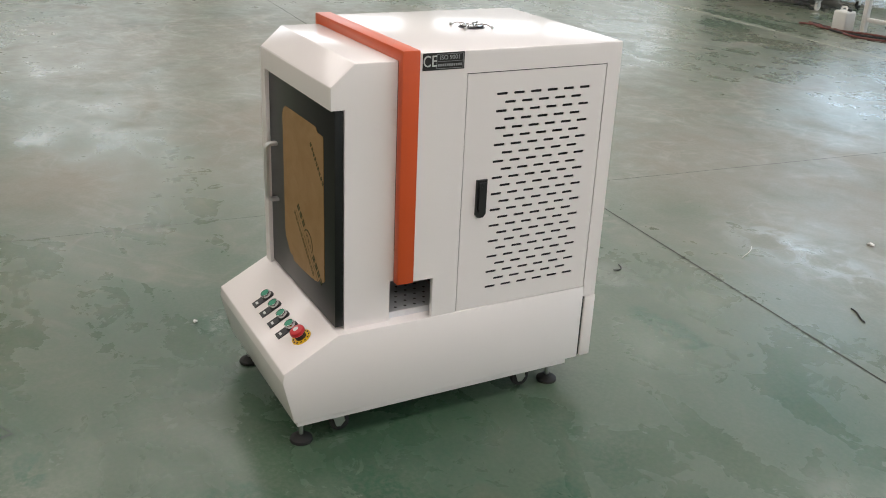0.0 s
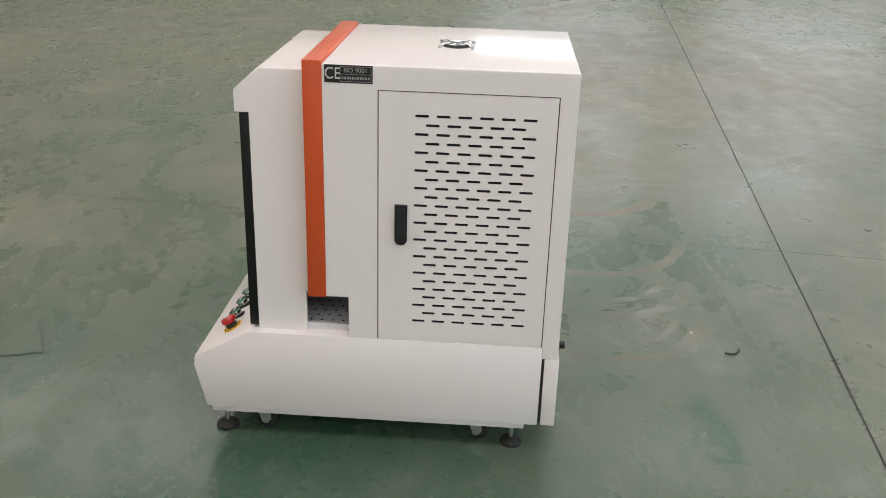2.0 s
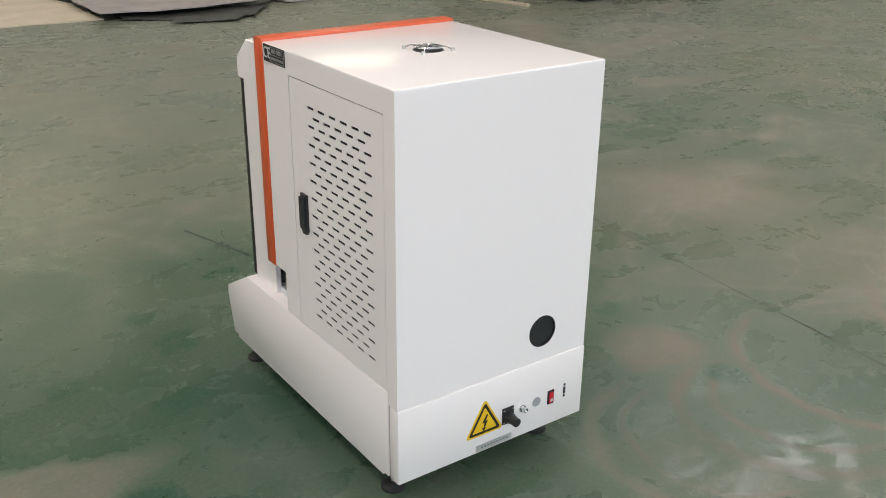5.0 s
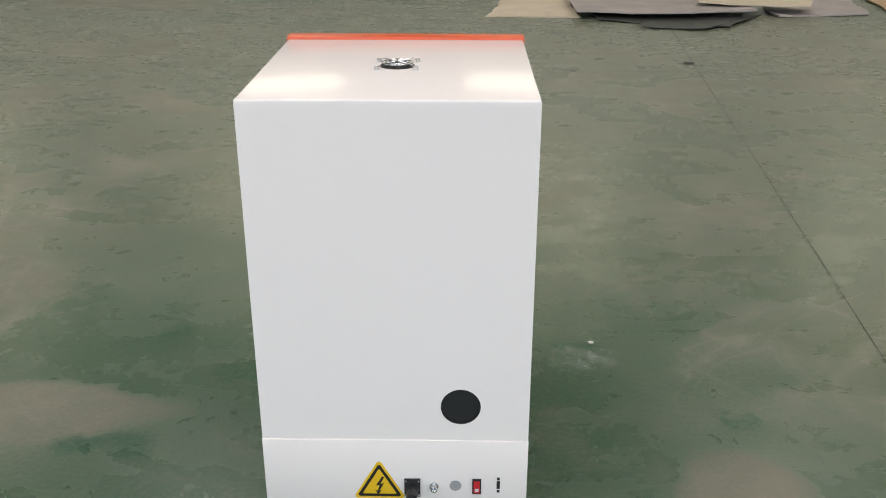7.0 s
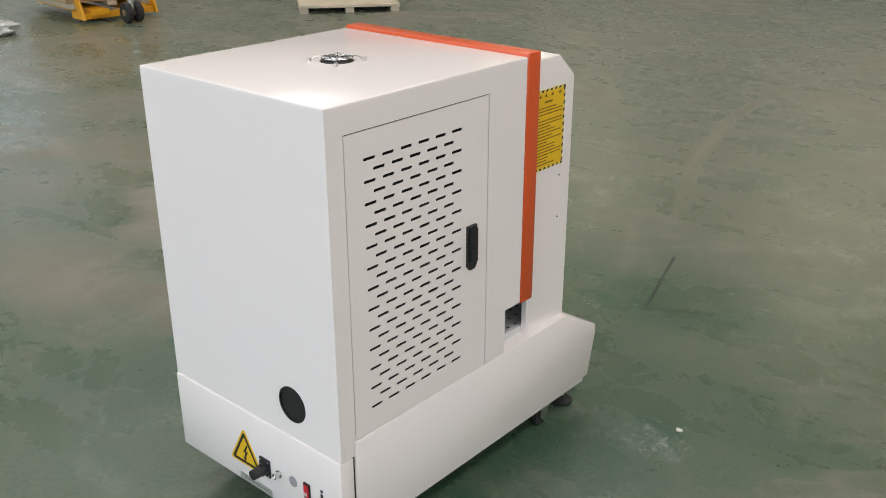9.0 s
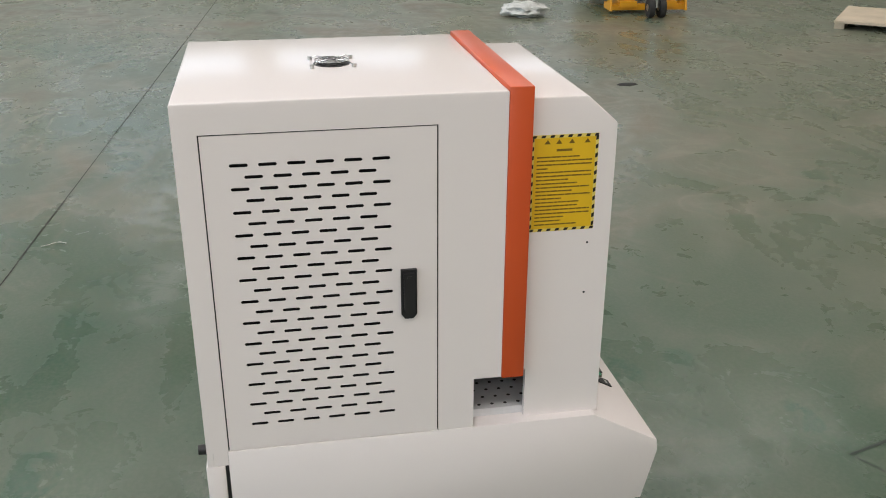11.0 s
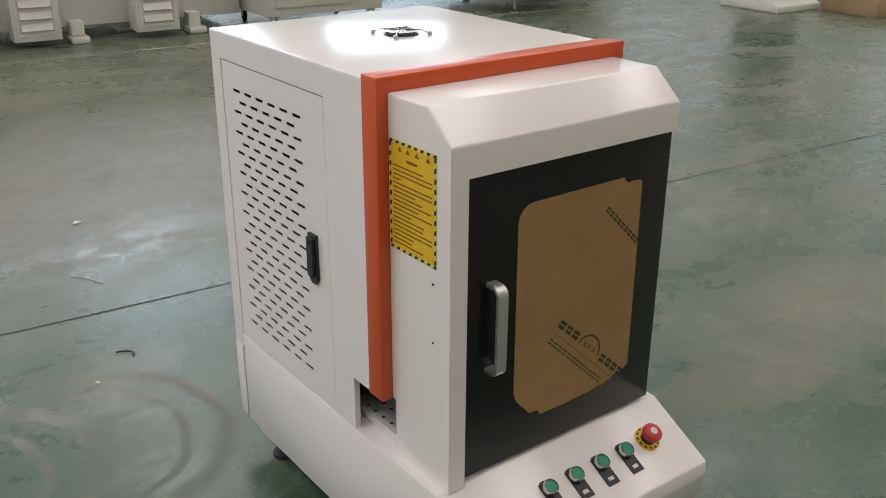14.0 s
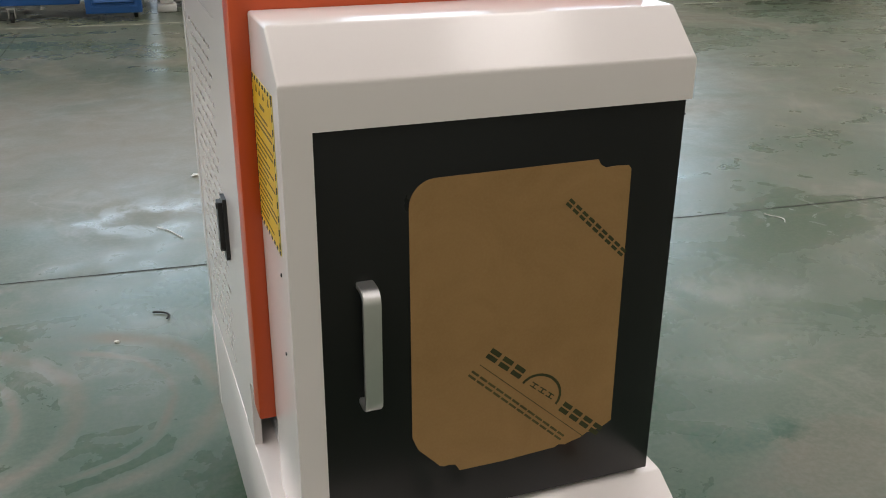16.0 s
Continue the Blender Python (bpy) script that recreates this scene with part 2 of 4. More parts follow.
    # far south floor: brighter, warmer light painted into the colour
    c = mix(t, maths(t, "MULTIPLY", blob(t, co, broad, -0.5, -4.4, 4.5, 2.6, 0.8), 0.55), c, (0.190, 0.190, 0.140))
    # polished flecks: smoother spots, with their pale reflection also tinted into the colour
    pale = 0.0
    for args in ((-0.22, 0.21, 0.09, 0.06), (-0.03, 1.62, 0.12, 0.07), (-0.16, 1.40, 0.11, 0.12), (-0.45, 1.46, 0.13, 0.10), (1.50, 1.32, 0.28, 0.09), (2.20, 1.34, 0.32, 0.14), (0.05, 2.46, 0.35, 0.14)):
        pale = maths(t, "MAXIMUM", pale, blob(t, co, wob, *args, 0.5))
    chips = maths(t, "MULTIPLY", blob(t, co, wob, -0.24, 0.19, 0.085, 0.065, 0.5), ramp(t, speck, [(0.54, 0.0), (0.62, 0.5)]))
    c = mix(t, chips, c, (0.48, 0.50, 0.44))
    sheen = maths(t, "MULTIPLY", pale, ramp(t, scrape, [(0.47, 0.0), (0.58, 0.42)]))
    c = mix(t, sheen, c, (0.30, 0.32, 0.30))
    c = mix(t, maths(t, "MULTIPLY", ramp(t, scrape, [(0.58, 0.0), (0.76, 0.22)]), ramp(t, patch, [(0.40, 0.2), (0.60, 1.0)])), c, (0.27, 0.265, 0.225))
    c = mix(t, ramp(t, speck, [(0.26, 0.22), (0.36, 0.0)]), c, (0.050, 0.066, 0.048))
    c = mix(t, ramp(t, fine, [(0.4, 0.0), (0.7, 0.14)]), c, (0.32, 0.31, 0.27))
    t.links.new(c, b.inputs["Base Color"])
    gl = maths(t, "ADD", ramp(t, scrape, [(0.30, 0.30), (0.70, 0.19)]), maths(t, "MULTIPLY", bare, 0.34))
    gl = maths(t, "ADD", gl, ramp(t, scuff, [(0.40, 0.0), (0.70, 0.12)]))
    t.links.new(maths(t, "SUBTRACT", gl, maths(t, "MULTIPLY", sheen, 0.28)), b.inputs["Roughness"])
    b.inputs["Specular IOR Level"].default_value = 0.5
    add_bump(t, b, mix(t, 0.8, scrape, fine), 0.08, 0.003)
    return m


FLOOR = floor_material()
JOINT = surface("dark_joint_filler", (0.034, 0.031, 0.027), 0.9, vary=0.2, scale=3)
LINEPAINT = surface("worn_line_paint", (0.42, 0.42, 0.34), 0.6, vary=0.3, scale=5, fine=40)


# ---- building helpers ----
def box(bm, lo, hi, bevel=0.0, pick=None, seg=2):
    r = bmesh.ops.create_cube(bm, size=1.0)
    for v in r["verts"]:
        v.co = Vector([(lo[i] + hi[i]) / 2 + v.co[i] * (hi[i] - lo[i]) for i in range(3)])
    if bevel:
        edges = {e for v in r["verts"] for e in v.link_edges}
        if pick:
            edges = {e for e in edges if pick(e.verts[0].co) and pick(e.verts[1].co)}
        bmesh.ops.bevel(bm, geom=list(edges), offset=bevel, segments=seg, affect="EDGES", profile=0.5)
    return bm


def prism(bm, profile, x0, x1, bevel=0.0, pick=None, seg=2):
    """A solid with the outline profile, given as (y, z), from x0 to x1."""
    a = [bm.verts.new((x0, y, z)) for y, z in profile]
    c = [bm.verts.new((x1, y, z)) for y, z in profile]
    n = len(profile)
    faces = [bm.faces.new(a), bm.faces.new(c[::-1])]
    for i in range(n):
        faces.append(bm.faces.new((a[i], c[i], c[(i + 1) % n], a[(i + 1) % n])))
    bmesh.ops.recalc_face_normals(bm, faces=faces)
    if bevel:
        edges = {e for f in faces for e in f.edges}
        if pick:
            edges = {e for e in edges if pick(e.verts[0].co, e.verts[1].co)}
        bmesh.ops.bevel(bm, geom=list(edges), offset=bevel, segments=seg, affect="EDGES", profile=0.5)
    return bm


def cyl(bm, c, r, h, axis="z", seg=24, r2=None, m=None):
    """A cylinder or cone with its base at c, h long along axis."""
    turn = {"z": Matrix(), "y": Matrix.Rotation(radians(-90), 4, "X"), "x": Matrix.Rotation(radians(90), 4, "Y")}[axis]
    place = Matrix.Translation(c) @ turn @ Matrix.Translation((0, 0, h / 2))
    if m:
        place = m @ place
    bmesh.ops.create_cone(bm, cap_ends=True, segments=seg, radius1=r, radius2=r if r2 is None else r2, depth=h, matrix=place)
    return bm


def lathe(bm, profile, seg=28, m=Matrix()):
    """A turned solid: profile of (radius, height), along z."""
    rings = []
    for r, z in profile:
        rings.append([bm.verts.new(m @ Vector((r * math.cos(2 * math.pi * k / seg), r * math.sin(2 * math.pi * k / seg), z))) for k in range(seg)])
    for a, c in zip(rings, rings[1:]):
        for k in range(seg):
            bm.faces.new((a[k], a[(k + 1) % seg], c[(k + 1) % seg], c[k]))
    bm.faces.new(rings[0][::-1])
    bm.faces.new(rings[-1])
    return bm


def slab(bm, outline, m, thick):
    """A flat piece with the outline in the plane of m, thick along its z."""
    a = [bm.verts.new(m @ Vector((u, v, 0))) for u, v in outline]
    c = [bm.verts.new(m @ Vector((u, v, thick))) for u, v in outline]
    n = len(outline)
    faces = [bm.faces.new(a[::-1]), bm.faces.new(c)]
    for i in range(n):
        faces.append(bm.faces.new((a[i], a[(i + 1) % n], c[(i + 1) % n], c[i])))
    bmesh.ops.recalc_face_normals(bm, faces=faces)
    return bm


def tube(bm, points, r, seg=10):
    """A round bar along the points."""
    pts = [Vector(p) for p in points]
    rings = []
    for i, p in enumerate(pts):
        d = (pts[min(i + 1, len(pts) - 1)] - pts[max(i - 1, 0)]).normalized()
        u = d.orthogonal().normalized() if i == 0 else (u - d * u.dot(d)).normalized()
        w = d.cross(u)
        rings.append([bm.verts.new(p + r * (math.cos(2 * math.pi * k / seg) * u + math.sin(2 * math.pi * k / seg) * w)) for k in range(seg)])
    for a, c in zip(rings, rings[1:]):
        for k in range(seg):
            bm.faces.new((a[k], a[(k + 1) % seg], c[(k + 1) % seg], c[k]))
    bm.faces.new(rings[0][::-1])
    bm.faces.new(rings[-1])
    return bm


def mesh_object(name, bm, material, smooth=True):
    me = bpy.data.meshes.new(name)
    bmesh.ops.recalc_face_normals(bm, faces=bm.faces[:])
    bm.to_mesh(me)
    bm.free()
    me.materials.append(material)
    if smooth:
        me.shade_smooth()
        me.set_sharp_from_angle(angle=radians(35))
    return new(name, me)


def part(name, bm, material, parent, label=""):
    ob = mesh_object(name, bm, material)
    ob.parent = parent
    ob.matrix_parent_inverse = parent.matrix_world.inverted() if parent.parent is None and parent.type == "EMPTY" else Matrix()
    if label:
        ob["label"] = label
    return ob


def thing(name, label, category, at=(0, 0, 0), group=""):
    ob = new(name)
    ob.empty_display_size = 0.1
    ob.matrix_world = Matrix.Translation(at)
    return tagged(ob, label, category, group)


def set_down(ob, dx, dy, deg=0.0):
    """Moves a finished thing across the floor and turns it about its base."""
    ob.matrix_world = Matrix.Translation((dx, dy, 0)) @ ob.matrix_world @ Matrix.Rotation(radians(deg), 4, "Z")


def letters(name, text, size, m, material, parent, thick=0.0006, label="", squeeze=1.0):
    """Lettering in the built-in font as a mesh, centred in the plane of m."""
    cu = bpy.data.curves.new(name, "FONT")
    cu.body, cu.size, cu.align_x, cu.align_y, cu.extrude = text, size, "CENTER", "CENTER", thick
    tmp = new(name + "_curve", cu)
    me = bpy.data.meshes.new_from_object(tmp.evaluated_get(bpy.context.evaluated_depsgraph_get()))
    bpy.data.objects.remove(tmp)
    bpy.data.curves.remove(cu)
    me.transform(m @ Matrix.Diagonal((squeeze, 1, 1, 1)))
    me.materials.clear()
    me.materials.append(material)
    ob = new(name, me)
    ob.parent = parent
    if label:
        ob["label"] = label
    return ob


B = bmesh.new

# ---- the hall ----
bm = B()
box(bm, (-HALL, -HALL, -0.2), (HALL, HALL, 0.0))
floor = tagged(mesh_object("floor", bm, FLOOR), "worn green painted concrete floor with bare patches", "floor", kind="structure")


def wall(name, a, c, windows):
    """A wall of the hall between two corners with window openings through it: (centre along the wall, width, height, middle z)."""
    bm = B()
    along = 0 if abs(c[0] - a[0]) > abs(c[1] - a[1]) else 1
    lo, hi = min(a[along], c[along]), max(a[along], c[along])
    off, t = a[1 - along], 0.3 * (1 if a[1 - along] > 0 else -1)
    def piece(u0, u1, z0, z1):
        p, q = [0, 0, z0], [0, 0, z1]
        p[along], q[along] = u0, u1
        p[1 - along], q[1 - along] = min(off, off + t), max(off, off + t)
        box(bm, p, q)
    u = lo
    for mid, w, h, z in sorted(windows):
        piece(u, mid - w / 2, 0, EAVES)
        piece(mid - w / 2, mid + w / 2, 0, z - h / 2)
        piece(mid - w / 2, mid + w / 2, z + h / 2, EAVES)
        u = mid + w / 2
    piece(u, hi, 0, EAVES)
    return tagged(mesh_object(name, bm, HALLWALL, False), "pale painted factory hall wall", "wall", kind="structure")


wall("wall_west", (-HALL, -HALL), (-HALL, HALL), [(y, 3.4, 2.6, 4.0) for s, y in WINDOWS if s < 0])
wall("wall_east", (HALL, -HALL), (HALL, HALL), [(y, 3.4, 2.6, 4.0) for s, y in WINDOWS if s > 0])
wall("wall_north", (-HALL, HALL), (HALL, HALL), [(x, 3.6, 4.4, 4.9) for x in (-11.0, -5.5, 0.0, 5.5, 11.0)])
wall("wall_south", (-HALL, -HALL), (HALL, -HALL), [(x, 3.0, 1.8, 6.9) for x in SOUTH])
bm = B()
edges_ = [-HALL] + [v for sx_, k_ in SKYLIGHTS for v in (sx_ - 1.0, sx_ + 1.0)] + [HALL]
for a_, c_ in zip(edges_[0::2], edges_[1::2]):
    box(bm, (a_, -HALL, EAVES), (c_, HALL, EAVES + 0.2))
for a_, c_ in zip(edges_[1::2], edges_[2::2]):
    box(bm, (a_, -HALL, EAVES), (c_, -9.0, EAVES + 0.2))
    box(bm, (a_, 15.0, EAVES), (c_, HALL, EAVES + 0.2))
tagged(mesh_object("ceiling", bm, ROOF, False), "grey sheet metal hall roof with long roof lights", "ceiling", kind="structure")

# joints sawn into the floor, and a painted line


def floor_strip(name, p, ang, length, width, mat_, label, cat, z=0.0012):
    bm = B()
    n = max(2, int(length / 0.25))
    d, w = Vector((math.cos(ang), math.sin(ang), 0)), Vector((-math.sin(ang), math.cos(ang), 0))
    rows_ = []
    for i in range(n + 1):
        q = Vector(p) + d * (length * i / n) + w * 0.004 * noise.noise((i * 0.7, p[0], 3.1))
        k = width * (0.7 + 0.6 * abs(noise.noise((i * 0.53, p[1], 7.7)))) / 2
        rows_.append([bm.verts.new(q + w * s * k + Vector((0, 0, z))) for s in (-1, 1)])
    for a, c in zip(rows_, rows_[1:]):
        bm.faces.new((a[0], c[0], c[1], a[1]))
    return tagged(mesh_object(name, bm, mat_), label, cat, kind="structure")


floor_strip("trim", (-12.0, 2.915, 0), radians(-4.43), 24.0, 0.0065, JOINT, "dark sawn joint across the floor", "floor joint")
floor_strip("trim", (-0.62, 6.2, 0), radians(-95.0), 12.0, 0.004, JOINT, "fine dark sawn joint in the floor", "floor joint")
floor_strip("trim", (-9.0, -3.40, 0), radians(-3.2), 18.0, 0.004, JOINT, "fine dark sawn joint in the floor", "floor joint")
floor_strip("trim", (-12.0, 7.20, 0), radians(-4.3), 24.0, 0.05, LINEPAINT, "worn pale painted line on the floor", "floor line")
SCUFF = surface("dark_green_scuff", (0.030, 0.048, 0.036), 0.5, vary=0.3, scale=12, fine=60)
floor_strip("trim", (0.175, -0.485, 0), math.atan2(-0.44, 0.135), 0.47, 0.013, SCUFF, "short dark scrape on the floor paint", "floor mark", 0.0010)
floor_strip("trim", (0.165, -0.49, 0), math.atan2(-0.10, -0.18), 0.19, 0.006, SCUFF, "short dark scrape on the floor paint", "floor mark", 0.0010)

# ---- the enclosed laser marking machine ----
machine = thing("laser_marking_machine", "white enclosed laser marking cabinet with orange band on small castors", "machine")
W = 0.56                    # width of the cabinet
Y0, Y1 = 0.475, 1.062       # main box, from the orange band to the back
ZB, ZT = 0.318, 1.013       # top of the base, top of the box
DY0, DY1, DZ0, DZ1 = 0.603, 1.020, 0.3185, 0.957   # side door openings

# base with its sloping control panel
bm = B()
prism(bm, [(0.150, 0.090), (0.122, 0.211), (0.125, 0.238), (0.271, ZB), (1.022, ZB), (1.022, 0.090)], -0.001, W + 0.001, 0.0035)
base = part("base_housing", bm, WHITE, machine, "white sheet steel base with sloping control panel")
bm = B()
box(bm, (0.006, 0.160, 0.073), (W - 0.006, 0.988, 0.0895), 0.002)
part("base_tray", bm, WHITE, machine)
# black strip fills the open gap here and gives it its shade
bm = B()
box(bm, (0.004, 1.022, 0.096), (W - 0.004, 1.029, 0.29))
part("rear_gap_shade", bm, BLACK, machine, "black strip standing for the shaded gap behind the base side panel")
bm = B()
box(bm, (-0.001, 1.029, 0.0910), (W + 0.001, 1.066, 0.286), 0.003)
rear = part("rear_panel", bm, WHITE, machine, "white lower rear panel with sockets")
bm = B()
box(bm, (0.0, 1.022, 0.2865), (W, 1.0495, ZB))
part("rear_rail", bm, WHITE, machine)


# cabinet sides with door opening and pass-through notch
def side(name, x0, x1):
    bm = B()
    prism(bm, [(Y0, 0.430), (Y0, 1.001), (1.050, 1.001), (1.050, ZB), (DY1, ZB), (DY1, DZ1), (DY0, DZ1), (DY0, ZB), (0.531, ZB), (0.531, 0.430)], x0, x1)
    return part(name, bm, WHITE, machine)


side("side_panel", W - 0.012, W)
side("side_panel", 0.0, 0.012)
bm = B()
box(bm, (0, Y0, 1.001), (W, Y1, ZT), 0.004, lambda c: c.z > 1.005, 3)
top = part("top_panel", bm, WHITE, machine, "glossy white top panel with fan opening")
bm = B()


def ring_face(bm, y, cx, cz, r, x0, x1, z0, z1, seg=32):
    """A rectangle in the plane y with a round hole."""
    inner, outer = [], []
    for k in range(seg):
        a = 2 * math.pi * (k + 0.5) / seg
        d = Vector((math.cos(a), math.sin(a)))
        tx = ((x1 - cx) if d.x > 0 else (x0 - cx)) / d.x if abs(d.x) > 1e-6 else 1e9
        tz = ((z1 - cz) if d.y > 0 else (z0 - cz)) / d.y if abs(d.y) > 1e-6 else 1e9
        s = min(tx, tz)
        inner.append(bm.verts.new((cx + r * d.x, y, cz + r * d.y)))
        outer.append(bm.verts.new((cx + s * d.x, y, cz + s * d.y)))
    for k in range(seg):
        j = (k + 1) % seg
        a, c = outer[k].co, outer[j].co
        loop = [inner[k], outer[k]]
        if abs(a.x - c.x) > 1e-6 and abs(a.z - c.z) > 1e-6:
            kx = x1 if max(abs(a.x - x1), abs(c.x - x1)) > 0 and (abs(a.x - x1) < 1e-6 or abs(c.x - x1) < 1e-6) else x0
            kz = z1 if (abs(a.z - z1) < 1e-6 or abs(c.z - z1) < 1e-6) else z0
            loop.append(bm.verts.new((kx, y, kz)))
        bm.faces.new(loop + [outer[j], inner[j]])
    return inner


HX, HZ, HR = 0.142, 0.367, 0.041
front_ring = ring_face(bm, Y1, HX, HZ, HR, 0.0, W, 0.2865, 1.001)
back_ring = [bm.verts.new((v.co.x, Y1 - 0.012, v.co.z)) for v in front_ring]
for k in range(32):
    bm.faces.new((front_ring[k], front_ring[(k + 1) % 32], back_ring[(k + 1) % 32], back_ring[k]))
for x_ in (0.0, W):
    bm.faces.new([bm.verts.new(p) for p in ((x_, Y1, 0.2865), (x_, Y1, 1.001), (x_, 1.050, 1.001), (x_, 1.050, 0.2865))])
part("back_panel", bm, WHITE, machine, "plain white back panel with a round duct opening")
bm = B()
lathe(bm, [(HR + 0.0005, 0), (HR + 0.0005, 0.004), (HR - 0.003, 0.004), (HR - 0.004, -0.035), (0.002, -0.036)], 32, Matrix.Translation((HX, Y1 - 0.0035, HZ)) @ Matrix.Rotation(radians(-90), 4, "X"))
part("duct_opening", bm, BLACK, machine, "black round exhaust duct opening")


# perforated doors on both sides
def vent_door(x_out, inward):
    """A sheet door in the plane x_out, 25 staggered rows of slots cut through it; inward is the direction to the inside."""
    bm = B()
    y0, y1, z0, z1 = DY0 + 0.0025, DY1 - 0.0025, DZ0 + 0.001, DZ1 - 0.0025
    xo, xi = x_out, x_out + inward * 0.002
    pitch, step, ln, ht = 0.0498, (0.900 - 0.375) / 24, 0.0320, 0.0064
    ch = ht * 0.32
    def quad(a, c, d, e):
        bm.faces.new([bm.verts.new((xo, y, z)) for y, z in (a, c, d, e)])
    top_z = 0.900 + step / 2
    quad((y0, top_z), (y1, top_z), (y1, z1), (y0, z1))
    low_z = 0.375 - step / 2
    quad((y0, z0), (y1, z0), (y1, low_z), (y0, low_z))
    for i in range(25):
        zc = 0.900 - i * step
        za, zb = zc - step / 2, zc + step / 2
        n, first = (6, 0.690) if i % 2 == 0 else (5, 0.715)
        ca = first + ln / 2 - pitch / 2
        quad((y0, za), (ca, za), (ca, zb), (y0, zb))
        cb = ca + n * pitch
        quad((cb, za), (y1, za), (y1, zb), (cb, zb))
        for k in range(n):
            l, r = ca + k * pitch, ca + (k + 1) * pitch
            yc = (l + r) / 2
            a, h = ln / 2, ht / 2
            rect = [bm.verts.new((xo, y, z)) for y, z in ((l, za), (r, za), (r, zb), (l, zb))]
            ring = [(yc - a + ch, zc - h), (yc + a - ch, zc - h), (yc + a, zc - h + ch), (yc + a, zc + h - ch),
                    (yc + a - ch, zc + h), (yc - a + ch, zc + h), (yc - a, zc + h - ch), (yc - a, zc - h + ch)]
            o = [bm.verts.new((xo, y, z)) for y, z in ring]
            d = [bm.verts.new((xi, y, z)) for y, z in ring]
            for e in range(4):
                bm.faces.new((rect[e], rect[(e + 1) % 4], o[(2 * e + 1) % 8], o[2 * e]))
                bm.faces.new((rect[(e + 1) % 4], o[(2 * e + 2) % 8], o[(2 * e + 1) % 8]))
            for e in range(8):
                bm.faces.new((o[e], o[(e + 1) % 8], d[(e + 1) % 8], d[e]))
    for ya, za, yb, zb in ((y0, z0, y1, z0), (y1, z0, y1, z1), (y1, z1, y0, z1), (y0, z1, y0, z0)):
        bm.faces.new([bm.verts.new(p) for p in ((xo, ya, za), (xo, yb, zb), (x_out + inward * 0.010, yb, zb), (x_out + inward * 0.010, ya, za))])
    door = part("vent_door", bm, WHITE, machine, "white side door with rows of cooling slots")
    # black strip put into the gap round the door as its shade
    bm = B()
    xs = sorted((x_out + inward * 0.003, x_out + inward * 0.009))
    for ya, yb, za, zb in ((DY0, y0, DZ0, DZ1), (y1, DY1, DZ0, DZ1), (y0, y1, z1, DZ1)):
        box(bm, (xs[0], ya + 0.0002, za), (xs[1], yb - 0.0002, zb - 0.0002))
    part("door_gap_shade", bm, BLACK, door, "thin black strip standing for the shade in the door gap")
    # latch
    bm = B()
    s = -inward
    xa = x_out
    m = Matrix(((0, 0, s, xa), (1, 0, 0, 0.660), (0, 1, 0, 0.631), (0, 0, 0, 1)))
    slab(bm, [(-0.015, 0.051), (-0.015, -0.042), (-0.008, -0.051), (0.008, -0.051), (0.015, -0.042), (0.015, 0.051)], m, 0.006)
    slab(bm, [(-0.010, 0.045), (-0.010, -0.030), (-0.006, -0.035), (0.006, -0.035), (0.010, -0.030), (0.010, 0.045)], m @ Matrix.Translation((0, 0, 0.006)), 0.007)
    latch = part("latch", bm, BLACK, door, "black swing latch")
    bm = B()
    cyl(bm, (xa + (0.013 if s > 0 else -0.0145), 0.660, 0.668), 0.0045, 0.0015, "x", 14)
    part("lock_cylinder", bm, BLACK, latch)
    return door


vent_door(W - 0.0008, -1)
vent_door(0.0008, 1)
# added near-black block: stands for the shade inside, so the slots read dark
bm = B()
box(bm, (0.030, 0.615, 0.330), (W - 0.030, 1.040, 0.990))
part("slot_backing", bm, INNER, machine, "near-black block added to darken the door slots")
bm = B()
box(bm, (0.035, 0.296, 0.3185), (W - 0.035, 0.600, 0.336))
table = part("work_table", bm, PLATE, machine, "grey drilled work table inside the cabinet")
bm = B()
for i in range(17):
    for k in range(10):
        bmesh.ops.create_circle(bm, cap_ends=True, segments=10, radius=0.0040, matrix=Matrix.Translation((0.050 + 0.0285 * i, 0.312 + 0.028 * k + 0.014 * (i % 2), 0.3368)))
tagged(part("drilled_holes", bm, BLACK, table, "dark threaded holes in the table"), kind="stuff")

# orange band round the joint
bm = B()
out = [(-0.003, 0.427), (-0.003, 1.020), (W + 0.003, 1.020), (W + 0.003, 0.427), (W - 0.0235, 0.427), (W - 0.0235, 0.991), (0.0215, 0.991), (0.0215, 0.427)]
a = [bm.verts.new((x, 0.429, z)) for x, z in out]
c = [bm.verts.new((x, Y0 - 0.0005, z)) for x, z in out]
bm.faces.new(a), bm.faces.new(c[::-1])
for i in range(8):
    bm.faces.new((a[i], c[i], c[(i + 1) % 8], a[(i + 1) % 8]))
bmesh.ops.recalc_face_normals(bm, faces=bm.faces[:])
bmesh.ops.bevel(bm, geom=bm.edges[:], offset=0.003, segments=2, affect="EDGES", profile=0.5)
part("trim_band", bm, ORANGE, machine, "glossy orange painted band")

# front hood, cheeks and frame
XL, XR, FY = 0.020, 0.537, 0.261
bm = B()


def hood_edges(p, q):
    nose = lambda v: v.z > 0.93 and v.y < 0.35
    return (nose(p) and nose(q)) or (p.z > 0.98 and q.z > 0.98 and abs(p.x - q.x) < 1e-6)


